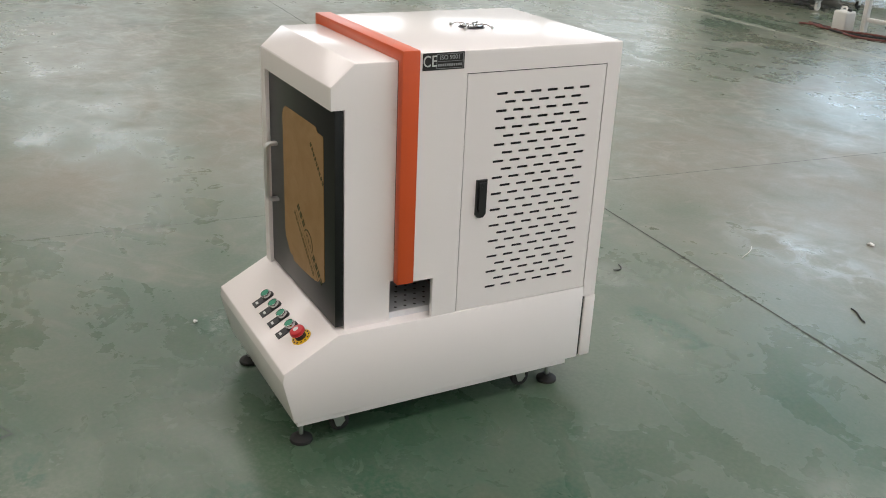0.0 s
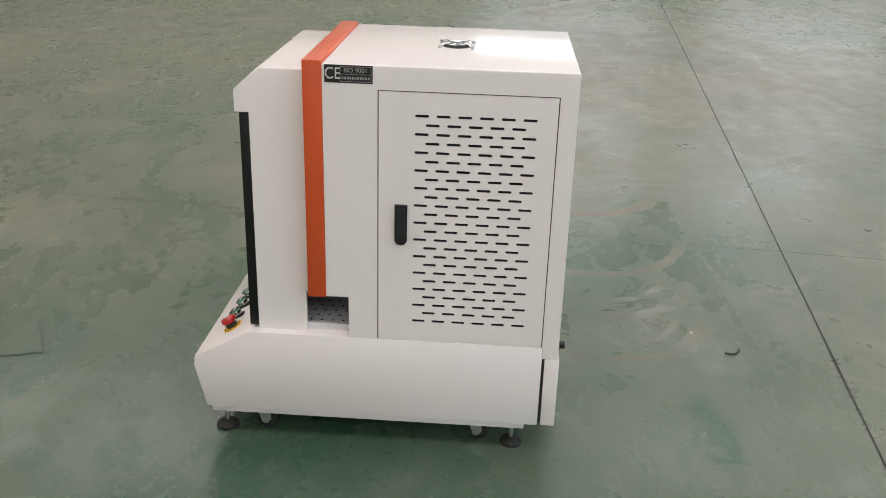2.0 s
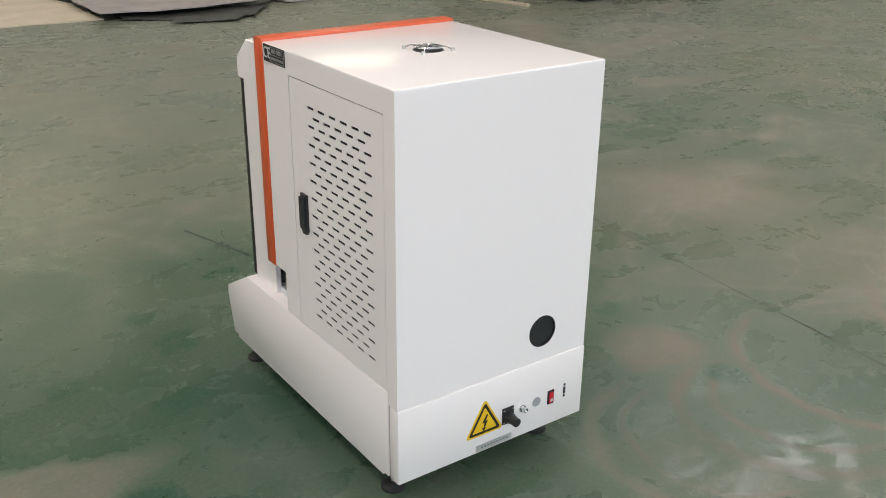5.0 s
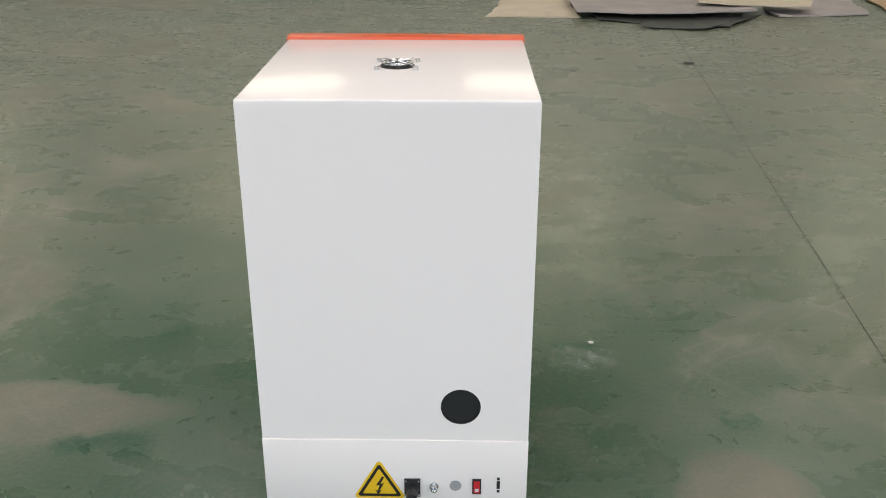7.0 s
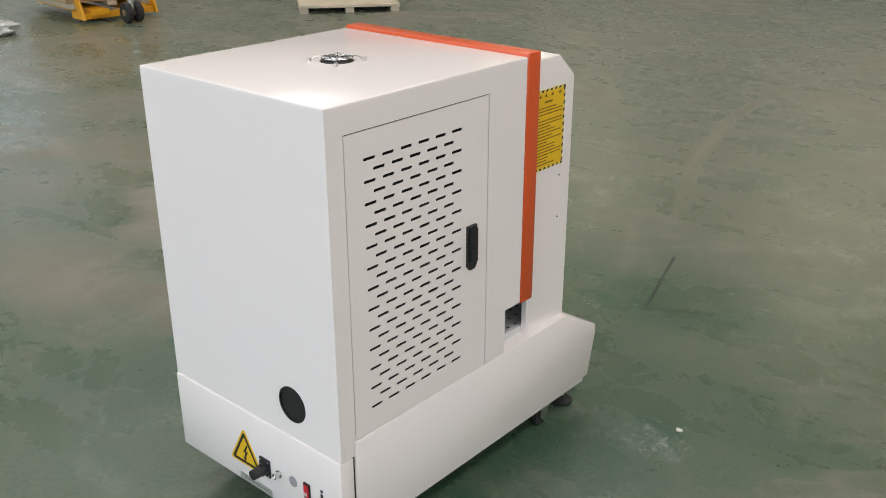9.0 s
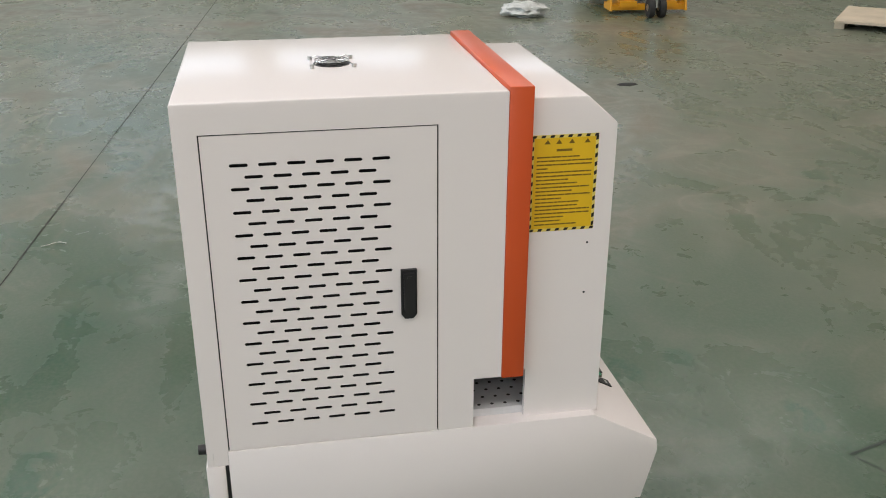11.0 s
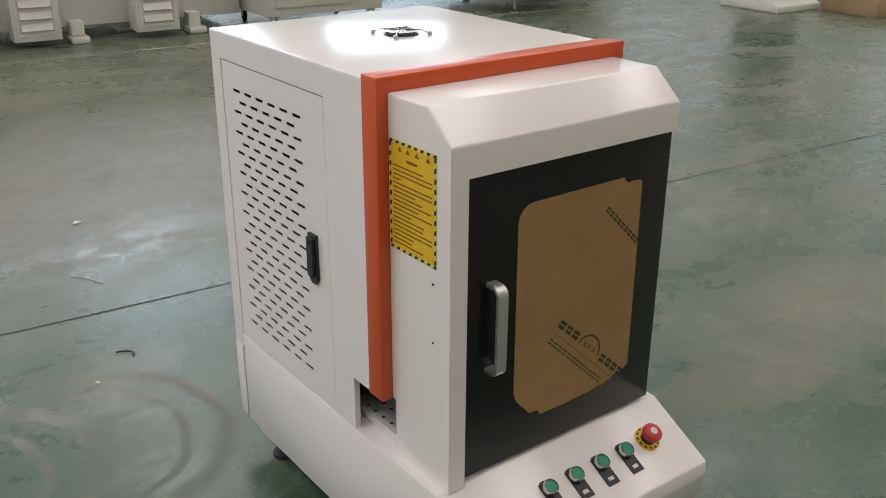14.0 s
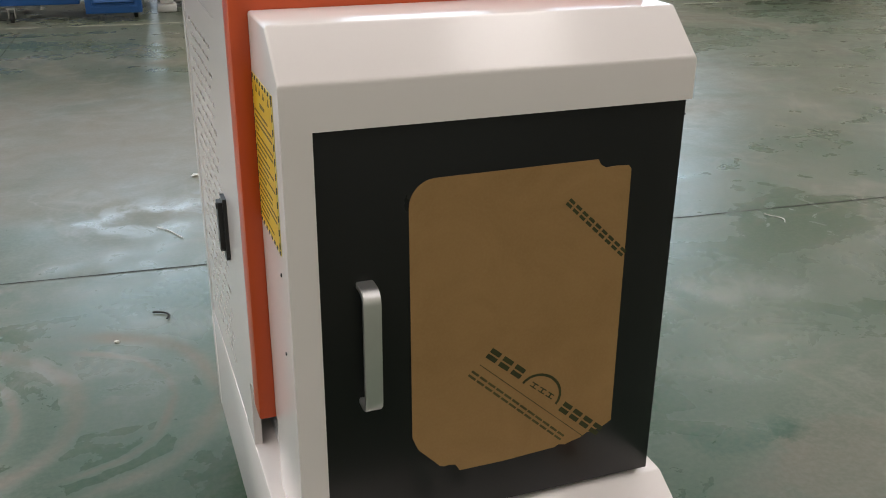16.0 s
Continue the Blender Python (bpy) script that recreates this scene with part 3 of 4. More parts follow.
prism(bm, [(FY, 0.886), (FY, 0.940), (0.321, 0.993), (0.429, 0.993), (0.429, 0.886)], XL, XR, 0.004, hood_edges, 3)
part("hood", bm, WHITE, machine, "white bevelled front hood")
bm = B()
prism(bm, [(0.295, ZB), (0.4195, ZB), (0.4195, 0.430), (0.429, 0.430), (0.429, 0.886), (0.295, 0.886)], XR - 0.014, XR)
part("front_cheek", bm, WHITE, machine)
bm = B()
prism(bm, [(FY, ZB - 0.002), (0.4195, ZB), (0.4195, 0.430), (0.429, 0.430), (0.429, 0.886), (FY, 0.886)], XL, XL + 0.014)
box(bm, (XL + 0.014, FY, ZB - 0.002), (0.0555, 0.288, 0.886))
part("front_cheek", bm, WHITE, machine)
for z_ in (0.702, 0.595):
    bm = B()
    cyl(bm, (XL - 0.0012, 0.306, z_), 0.0022, 0.002, "x", 10)
    part("rivet", bm, INNER, machine, "small dark screw")

# front door
bm = B()
box(bm, (0.0570, 0.271, 0.327), (0.5355, 0.293, 0.8845), 0.0015)
fdoor = part("front_door", bm, BLACKDOOR, machine, "black front door with paper-masked window")


def film_outline():
    """Rounded window sheet with torn corners."""
    x0, x1, z0, z1 = 0.168, 0.464, 0.393, 0.816
    pts = [(x0 + 0.034 - 0.034 * math.sin(a), z1 - 0.034 + 0.034 * math.cos(a)) for a in [math.pi / 2 * k / 8 for k in range(8, -1, -1)]]
    pts += [(0.416, z1 + 0.001), (0.420, z1 - 0.006), (0.428, z1 - 0.011), (0.440, z1 - 0.010), (x1 - 0.004, z1 - 0.011), (x1, z1 - 0.016)]
    rnd = random.Random(4)
    pts += [(x1 + 0.003 * s, z1 + (0.425 - z1) * s) for s in (0.25, 0.5, 0.75, 1.0)]
    for s in [k / 9 for k in range(1, 10)]:
        pts.append((0.466 - 0.088 * s + rnd.uniform(-0.003, 0.003), 0.425 - 0.028 * s ** 0.8 + rnd.uniform(-0.003, 0.003)))
    pts += [(0.30, z0 + 0.001), (0.238, z0 + 0.001)]
    for s in [k / 7 for k in range(1, 7)]:
        pts.append((0.238 - 0.052 * s + rnd.uniform(-0.002, 0.002), z0 + 0.004 + 0.026 * s + 0.004 * math.sin(9 * s)))
    pts += [(x0 + 0.011, 0.440), (x0 + 0.003, 0.460)]
    return pts


DOORFACE = Matrix(((1, 0, 0, 0), (0, 0, -1, 0.271), (0, 1, 0, 0), (0, 0, 0, 1)))   # x, z of the door's face; out of it is the third
bm = B()
slab(bm, film_outline(), DOORFACE @ Matrix.Translation((0, 0, 0.0002)), 0.0012)
film_part = part("masking_film", bm, FILM, fdoor, "brown kraft masking film with torn corners")


def on_film(x, z, deg):
    return DOORFACE @ Matrix.Translation((x, z, 0.0015)) @ Matrix.Rotation(radians(deg), 4, "Z")


def stroke_marks(name, n, w, h, gap, m, material, stroke):
    """A row of printed marks, each two plain bars one above the other."""
    bm = B()
    for i in range(n):
        u = i * (w + gap)
        for v in (h * 0.08, h * 0.58):
            slab(bm, [(u, v), (u + w, v), (u + w, v + stroke * 1.6), (u, v + stroke * 1.6)], m, 0.0003)
    return part(name, bm, material, film_part, "plain dark green printed bars")


stroke_marks("printed_line", 3, 0.0175, 0.0185, 0.0062, on_film(0.270, 0.562, -40.8), FILMINK, 0.0042)
stroke_marks("printed_line", 4, 0.0165, 0.0185, 0.0058, on_film(0.381, 0.458, -41.5), FILMINK, 0.0042)
stroke_marks("printed_line", 9, 0.0098, 0.0125, 0.0040, on_film(0.373, 0.762, -44), FILMINK, 0.0026)
stroke_marks("printed_line", 12, 0.0135, 0.0135, 0.0028, on_film(0.246, 0.539, -43), FILMINKPALE, 0.0020)
bm = B()
m = on_film(0.352, 0.4915, -40)
arc = [(0.035 * math.cos(a), 0.030 * math.sin(a)) for a in [math.pi * k / 18 for k in range(19)]]
slab(bm, arc + [(0.90 * u, 0.87 * v) for u, v in arc[::-1]], m, 0.0003)
for u in (-0.022, -0.006, 0.010):
    slab(bm, [(u, 0.002), (u + 0.012, 0.002), (u + 0.012, 0.0036), (u, 0.0036)], m, 0.0002)
    slab(bm, [(u, 0.008), (u + 0.012, 0.008), (u + 0.012, 0.0096), (u, 0.0096)], m, 0.0002)
    slab(bm, [(u + 0.005, 0.0036), (u + 0.007, 0.0036), (u + 0.007, 0.008), (u + 0.005, 0.008)], m, 0.0002)
part("print_arch", bm, FILMINK, film_part)
bm = B()
slab(bm, [(0, 0), (0.218, 0), (0.218, 0.0011), (0, 0.0011)], on_film(0.263, 0.553, -42.3), 0.0002)
part("print_rule", bm, FILMINKPALE, film_part)

# bow handle
bm = B()
hx, hz0, hz1, hy = 0.112, 0.522, 0.702, 0.271 - 0.031
sec = [(-0.011, -0.004), (0.011, -0.004), (0.011, 0.004), (-0.011, 0.004)]
path_ = [(0.271, hz1 - 0.010)] + [(hy + 0.014 - 0.014 * math.sin(a), hz1 - 0.010 - 0.014 + 0.014 * math.cos(a)) for a in [math.pi / 2 * k / 5 for k in range(6)]]
path_ += [(hy + 0.014 - 0.014 * math.cos(a), hz0 + 0.010 + 0.014 - 0.014 * math.sin(a)) for a in [math.pi / 2 * k / 5 for k in range(6)]] + [(0.271, hz0 + 0.010)]
rings = []
for i, (y, z) in enumerate(path_):
    p, q = path_[max(i - 1, 0)], path_[min(i + 1, len(path_) - 1)]
    d = Vector((q[0] - p[0], q[1] - p[1])).normalized()
    nrm = Vector((-d.y, d.x))
    rings.append([bm.verts.new((hx + u, y + v * nrm.x, z + v * nrm.y)) for u, v in sec])
for a, c in zip(rings, rings[1:]):
    for k in range(4):
        bm.faces.new((a[k], a[(k + 1) % 4], c[(k + 1) % 4], c[k]))
bm.faces.new(rings[0]), bm.faces.new(rings[-1][::-1])
bmesh.ops.bevel(bm, geom=[e for e in bm.edges if abs(e.verts[0].co.x - e.verts[1].co.x) < 1e-5], offset=0.0012, segments=2, affect="EDGES")
part("door_handle", bm, ALU, fdoor, "satin aluminium bow handle")

# controls on the slope
slope = math.atan2(ZB - 0.238, 0.271 - 0.125)


def on_slope(x, y):
    return Matrix.Translation((x, y, 0.238 + (y - 0.125) * math.tan(slope))) @ Matrix.Rotation(slope, 4, "X")


for bx in (0.204, 0.2695, 0.336, 0.402):
    m = on_slope(bx, 0.202)
    bm = B()
    slab(bm, [(-0.0145, 0.014), (-0.0145, -0.046), (0.0145, -0.046), (0.0145, 0.014), (0.008, 0.0185), (-0.008, 0.0185)], m, 0.0025)
    cyl(bm, (0, 0, 0.0025), 0.0155, 0.004, "z", 24, None, m)
    button = part("push_button", bm, BLACK, machine, "green push button with chrome ring on a black legend plate")
    bm = B()
    lathe(bm, [(0.0148, 0.0060), (0.0150, 0.0140), (0.0140, 0.0165), (0.0124, 0.0165), (0.0122, 0.0120), (0.001, 0.0120)], 28, m)
    part("bezel", bm, CHROME, button, "chrome ring")
    bm = B()
    lathe(bm, [(0.0119, 0.0115), (0.0119, 0.0148), (0.0110, 0.0158), (0.001, 0.0160)], 24, m)
    part("cap", bm, GREEN, button, "flat green cap")
    bm = B()
    slab(bm, [(-0.0065, -0.037), (0.0065, -0.037), (0.0065, -0.030), (-0.0065, -0.030)], m @ Matrix.Translation((0, 0, 0.0026)), 0.0004)
    part("legend", bm, SILVERPRINT, button)
m = on_slope(0.470, 0.205)
bm = B()
lathe(bm, [(0.0265, 0.0), (0.0265, 0.0022), (0.0255, 0.0026), (0.001, 0.0026)], 32, m)
estop = part("emergency_stop", bm, YELLOW, machine, "red mushroom emergency stop on a yellow ring")
bm = B()
for k in range(12):
    a0 = math.pi / 6 * k
    slab(bm, [(r * math.cos(a0 + d), r * math.sin(a0 + d)) for r, d in ((0.020, 0), (0.024, 0), (0.024, 0.28), (0.020, 0.28))], m @ Matrix.Translation((0, 0, 0.0027)), 0.0003)
part("ring_print", bm, PRINT, estop)
bm = B()
lathe(bm, [(0.0150, 0.0026), (0.0150, 0.0120), (0.0135, 0.0135), (0.001, 0.0135)], 28, m)
part("collar", bm, BLACK, estop)
bm = B()
lathe(bm, [(0.0120, 0.0130), (0.0175, 0.0165), (0.0200, 0.0195), (0.0202, 0.0250), (0.0190, 0.0285), (0.0150, 0.0308), (0.0080, 0.0318), (0.0005, 0.0320)], 32, m)
part("mushroom", bm, RED, estop, "glossy red mushroom head")
bm = B()
lathe(bm, [(0.0075, 0.0316), (0.0075, 0.0325), (0.0005, 0.0327)], 20, m)
part("mark", bm, SILVERPRINT, estop)

# fan guard on the top
bm = B()
FXc, FYc = 0.280, 0.768
lathe(bm, [(0.0365, 0.0), (0.0365, 0.0012), (0.0345, 0.0016), (0.0005, 0.0016)], 36, Matrix.Translation((FXc, FYc, ZT - 0.0004)))
fan = part("fan", bm, BLACK, machine, "small cooling fan under a wire guard")
bm = B()
for r in (0.012, 0.019, 0.026, 0.033):
    tube(bm, [(FXc + r * math.cos(2 * math.pi * k / 28), FYc + r * math.sin(2 * math.pi * k / 28), ZT + 0.0075) for k in range(29)], 0.0011, 6)
for sx_, sy_ in ((1, 1), (1, -1), (-1, 1), (-1, -1)):
    tube(bm, [(FXc + 0.006 * sx_, FYc + 0.006 * sy_, ZT + 0.0095), (FXc + 0.030 * sx_, FYc + 0.030 * sy_, ZT + 0.0095), (FXc + 0.038 * sx_, FYc + 0.038 * sy_, ZT + 0.004), (FXc + 0.044 * sx_, FYc + 0.044 * sy_, ZT + 0.004)], 0.0014, 6)
part("fan_guard", bm, CHROME, fan, "bright wire finger guard")
for sx_, sy_ in ((1, 1), (1, -1), (-1, 1), (-1, -1)):
    bm = B()
    cyl(bm, (FXc + 0.041 * sx_, FYc + 0.041 * sy_, ZT), 0.0045, 0.0075, "z", 12)
    part("screw", bm, STEEL, fan)
bm = B()
for k in range(7):
    a = 2 * math.pi * k / 7
    slab(bm, [(0.010 * math.cos(a), 0.010 * math.sin(a)), (0.032 * math.cos(a + 0.25), 0.032 * math.sin(a + 0.25)), (0.032 * math.cos(a + 0.75), 0.032 * math.sin(a + 0.75)), (0.010 * math.cos(a + 0.6), 0.010 * math.sin(a + 0.6))], Matrix.Translation((FXc, FYc, ZT + 0.002)), 0.0012)
part("blade", bm, INNER, fan)

# certificate plate on the side
CEF = Matrix(((0, 0, 1, W), (1, 0, 0, 0.5365), (0, 1, 0, 0.9905), (0, 0, 0, 1)))
bm = B()
slab(bm, [(-0.0555, -0.0205), (0.0555, -0.0205), (0.0555, 0.0205), (-0.0555, 0.0205)], CEF, 0.0012)
plate = part("certificate_plate", bm, PRINT, machine, "black plate with silver CE and ISO 9001 print")
letters("ce_mark", "CE", 0.038, CEF @ Matrix.Translation((-0.0365, 0.0, 0.0016)), SILVERPRINT, plate, squeeze=0.82)
letters("iso_print", "ISO 9001", 0.0145, CEF @ Matrix.Translation((0.0165, 0.0085, 0.0016)), GREYPRINT, plate, squeeze=1.0)
bm = B()
m = CEF @ Matrix.Translation((0.0165, 0, 0.0012))
for u0, v0, u1, v1 in ((-0.036, 0.0175, 0.036, 0.0165), (-0.036, -0.0175, 0.036, -0.0165), (-0.036, -0.0175, -0.035, 0.0175), (0.035, -0.0175, 0.036, 0.0175), (-0.034, 0.0, 0.034, -0.0008)):
    slab(bm, [(min(u0, u1), min(v0, v1)), (max(u0, u1), min(v0, v1)), (max(u0, u1), max(v0, v1)), (min(u0, u1), max(v0, v1))], m, 0.0004)
for i in range(11):
    slab(bm, [(-0.032 + i * 0.006, -0.012), (-0.028 + i * 0.006, -0.012), (-0.028 + i * 0.006, -0.006), (-0.032 + i * 0.006, -0.006)], m, 0.0003)
part("printed_line", bm, GREYPRINT, plate)

# yellow notice on the other side of the hood
NF = Matrix(((0, 0, -1, XL), (-1, 0, 0, 0.3610), (0, 1, 0, 0.8260), (0, 0, 0, 1)))
NW, NH = 0.0650, 0.0955
bm = B()
slab(bm, [(-NW, -NH), (NW, -NH), (NW, NH), (-NW, NH)], NF, 0.0008)
notice = part("safety_notice", bm, PALEYELLOW, machine, "yellow safety notice with black striped border")
bm = B()
slab(bm, [(-NW + 0.006, -NH + 0.006), (NW - 0.006, -NH + 0.006), (NW - 0.006, NH - 0.006), (-NW + 0.006, NH - 0.006)], NF @ Matrix.Translation((0, 0, 0.0008)), 0.0003)
part("field", bm, YELLOW, notice, "plain yellow field")
bm = B()
m = NF @ Matrix.Translation((0, 0, 0.0008))
for i in range(8):
    u = -NW + 0.001 + i * (2 * NW - 0.010) / 7
    for v in (NH - 0.0055, -NH + 0.0005):
        slab(bm, [(u, v), (u + 0.0075, v), (min(u + 0.010, NW), v + 0.005), (u + 0.0025, v + 0.005)], m, 0.0004)
for i in range(11):
    v = -NH + 0.006 + i * (2 * NH - 0.020) / 10
    for u in (-NW + 0.0004, NW - 0.0054):
        slab(bm, [(u, v), (u + 0.005, v + 0.0025), (u + 0.005, v + 0.0105), (u, v + 0.008)], m, 0.0004)
part("border_stripes", bm, PRINT, notice)
bm = B()
m = NF @ Matrix.Translation((0, 0, 0.0011))
lens_ = (0.78, 1.0, 1.0, 0.2, 1.0, 1.0, 0.58, 0.75, 0.97, 0.66, 1.0, 0.47, 0.8, 0.78, 1.0, 1.0, 0.53, 0.48, 0.77)
for i, f in enumerate(lens_):
    v = 0.0515 - i * 0.00745
    rnd = random.Random(i)
    u, end = -0.0535, -0.0535 + 0.107 * f
    while u < end:
        w = min(rnd.uniform(0.006, 0.015), end - u)
        slab(bm, [(u, v), (u + w, v), (u + w, v + 0.0026), (u, v + 0.0026)], m, 0.0003)
        u += w + 0.0008
for u in (-0.034, -0.012, 0.013, 0.043):
    slab(bm, [(u - 0.006, 0.078), (u + 0.006, 0.078), (u, 0.0865)], m, 0.0003)
slab(bm, [(-0.016, 0.0635), (0.014, 0.0635), (0.014, 0.068), (-0.016, 0.068)], m, 0.0003)
part("printed_line", bm, BROWNPRINT, notice)

# sockets and signs on the rear panel
RF = Matrix(((-1, 0, 0, 0), (0, 0, 1, 1.066), (0, 1, 0, 0), (0, 0, 0, 1)))


def rr(x, z, out=0.0):
    return RF @ Matrix.Translation((-x, z, out))


def rounded_triangle(s, r, n=6):
    """An upright triangle with the circumradius s and rounded corners."""
    pts = []
    for k in range(3):
        a = math.pi / 2 + k * 2 * math.pi / 3
        cx_, cy_ = (s - 2 * r) * math.cos(a), (s - 2 * r) * math.sin(a)
        pts += [(cx_ + r * math.cos(a - math.pi / 3 + 2 * math.pi / 3 * j / n), cy_ + r * math.sin(a - math.pi / 3 + 2 * math.pi / 3 * j / n)) for j in range(n + 1)]
    return pts


TX, TZ = 0.315, 0.172
bm = B()
slab(bm, rounded_triangle(0.0660, 0.006), rr(TX, TZ), 0.0008)
sign = part("warning_sign", bm, YELLOW, rear, "yellow high voltage warning triangle")
bm = B()
o_, i_ = rounded_triangle(0.0565, 0.0045), rounded_triangle(0.0430, 0.002)
m = rr(TX, TZ, 0.0008)
va, vb = [bm.verts.new(m @ Vector((u, v, 0.0004))) for u, v in o_], [bm.verts.new(m @ Vector((u, v, 0.0004))) for u, v in i_]
for k in range(len(o_)):
    j = (k + 1) % len(o_)
    bm.faces.new((va[k], va[j], vb[j], vb[k]))
slab(bm, [(0.006, 0.023), (-0.008, -0.001), (0.000, 0.001), (-0.004, -0.014), (-0.009, -0.012), (-0.003, -0.024), (0.004, -0.013), (0.000, -0.014), (0.010, 0.006), (0.002, 0.003), (0.010, 0.021)], m, 0.0004)
part("bolt_symbol", bm, PRINT, sign)
bm = B()
slab(bm, [(-0.017, -0.021), (0.017, -0.021), (0.017, 0.023), (-0.017, 0.023)], rr(0.2445, 0.167), 0.004)
conn = part("power_connector", bm, INNER, rear, "dark square-flanged power connector")
bm = B()
cyl(bm, (0, 0, 0.004), 0.014, 0.012, "z", 20, None, rr(0.2445, 0.165))
cyl(bm, (0, 0, 0.016), 0.0125, 0.022, "z", 20, 0.0115, rr(0.2445, 0.165))
part("plug", bm, BLACK, conn, "black round plug")
for sx_, sz_ in ((1, 1), (1, -1), (-1, 1), (-1, -1)):
    bm = B()
    cyl(bm, (0, 0, 0.004), 0.0022, 0.0015, "z", 10, None, rr(0.2445 + 0.0135 * sx_, 0.168 + 0.0175 * sz_))
    part("screw", bm, STEEL, conn)
bm = B()
lathe(bm, [(0.0095, 0), (0.0095, 0.003), (0.0068, 0.0035), (0.0068, 0.015), (0.0045, 0.016), (0.0005, 0.010)], 20, rr(0.198, 0.171))
part("coaxial_socket", bm, CHROME, rear, "bright metal coaxial socket")
bm = B()
lathe(bm, [(0.0130, 0), (0.0128, 0.0012), (0.0005, 0.0014)], 24, rr(0.152, 0.173))
part("blanking_disc", bm, GREYPRINT, rear, "grey round blanking plug")
bm = B()
slab(bm, [(-0.0095, -0.019), (0.0095, -0.019), (0.0095, 0.019), (-0.0095, 0.019)], rr(0.1065, 0.172), 0.003)
sw = part("rocker_switch", bm, BLACK, rear, "red rocker power switch")
bm = B()
m = rr(0.1065, 0.172, 0.003)
slab(bm, [(-0.0065, -0.0145), (0.0065, -0.0145), (0.0065, 0.0145), (-0.0065, 0.0145)], m, 0.0025)
part("rocker", bm, RED, sw, "red rocker")
bm = B()
slab(bm, [(-0.004, -0.011), (0.004, -0.011), (0.004, -0.003), (-0.004, -0.003)], m @ Matrix.Translation((0, 0, 0.0026)), 0.0004)
part("rocker_mark", bm, SILVERPRINT, sw)
bm = B()
for dz, w, h in ((0.016, 0.003, 0.003), (0.0, 0.0035, 0.0095), (-0.016, 0.003, 0.003)):
    slab(bm, [(-w, -h), (w, -h), (w, h), (-w, h)], rr(0.0605, 0.176 + dz), 0.0012)
part("data_socket", bm, BLACK, rear, "small black data socket with screws")
bm = B()
slab(bm, [(-0.0545, -0.0085), (0.0545, -0.0085), (0.0545, 0.0085), (-0.0545, 0.0085)], rr(0.2845, 0.1045), 0.001)
rating = part("rating_plate", bm, ALU, rear, "narrow grey rating plate")
bm = B()
for i in range(9):
    u = -0.040 + i * 0.0095
    slab(bm, [(u, -0.0025), (u + 0.007, -0.0025), (u + 0.007, 0.0025), (u, 0.0025)], rr(0.2845, 0.1045, 0.001), 0.0003)
part("printed_line", bm, GREYPRINT, rating)

# levelling feet and castors
for fx in (0.056, 0.508):
    for fy in (0.186, 0.958):
        bm = B()
        m = Matrix.Translation((fx, fy, 0))
        lathe(bm, [(0.029, 0.0), (0.030, 0.003), (0.029, 0.009), (0.020, 0.016), (0.012, 0.020), (0.0005, 0.020)], 24, m)
        foot = part("levelling_foot", bm, RUBBER, machine, "black rubber levelling foot on a threaded stem")
        bm = B()
        lathe(bm, [(0.006, 0.020), (0.006, 0.0765), (0.0005, 0.0765)], 14, m)
        lathe(bm, [(0.011, 0.058), (0.011, 0.066), (0.0005, 0.066)], 6, m)
        part("stem", bm, STEEL, foot)
for fx, fy in ((0.040, 0.308), (0.075, 0.866), (0.497, 0.286), (0.495, 0.858)):
    bm = B()
    box(bm, (fx - 0.026, fy - 0.026, 0.072), (fx + 0.026, fy + 0.026, 0.0768))
    cyl(bm, (fx, fy, 0.060), 0.019, 0.012, "z", 20)
    for s in (-1, 1):
        prism(bm, [(fy - 0.017, 0.062), (fy + 0.017, 0.062), (fy + 0.022, 0.030), (fy + 0.010, 0.016), (fy - 0.002, 0.018)], fx + s * 0.015 - 0.0012, fx + s * 0.015 + 0.0012)
    castor = part("castor", bm, STEEL, machine, "small swivel castor with black wheel")
    bm = B()
    lathe(bm, [(0.018, -0.0115), (0.026, -0.0095), (0.027, 0.0), (0.026, 0.0095), (0.018, 0.0115)], 24, Matrix.Translation((fx, fy + 0.010, 0.027)) @ Matrix.Rotation(radians(90), 4, "Y"))
    wheel = part("wheel", bm, RUBBER, castor, "black castor wheel")

# ---- other machines and goods round the hall ----
def louvre_cabinet(parent, x0, x1, y, z0, z1, material):
    """A small cabinet in front of a machine, with a framed panel of louvres."""
    bm = B()
    box(bm, (x0, y, z0), (x1, y + 0.22, z1), 0.006)
    cab = part("cabinet", bm, material, parent)
    bm = B()
    n = 5
    for i in range(n):
        z = z0 + 0.07 + i * (z1 - z0 - 0.14) / n
        prism(bm, [(y - 0.001, z), (y - 0.022, z + 0.010), (y - 0.001, z + 0.060)], x0 + 0.06, x1 - 0.06)
    box(bm, (x0 + 0.03, y - 0.006, z0 + 0.04), (x0 + 0.045, y, z1 - 0.04))
    box(bm, (x1 - 0.045, y - 0.006, z0 + 0.04), (x1 - 0.03, y, z1 - 0.04))
    box(bm, (x0 + 0.045, y - 0.006, z0 + 0.04), (x1 - 0.045, y, z0 + 0.055))
    part("louvre_panel", bm, material, cab)
    return cab


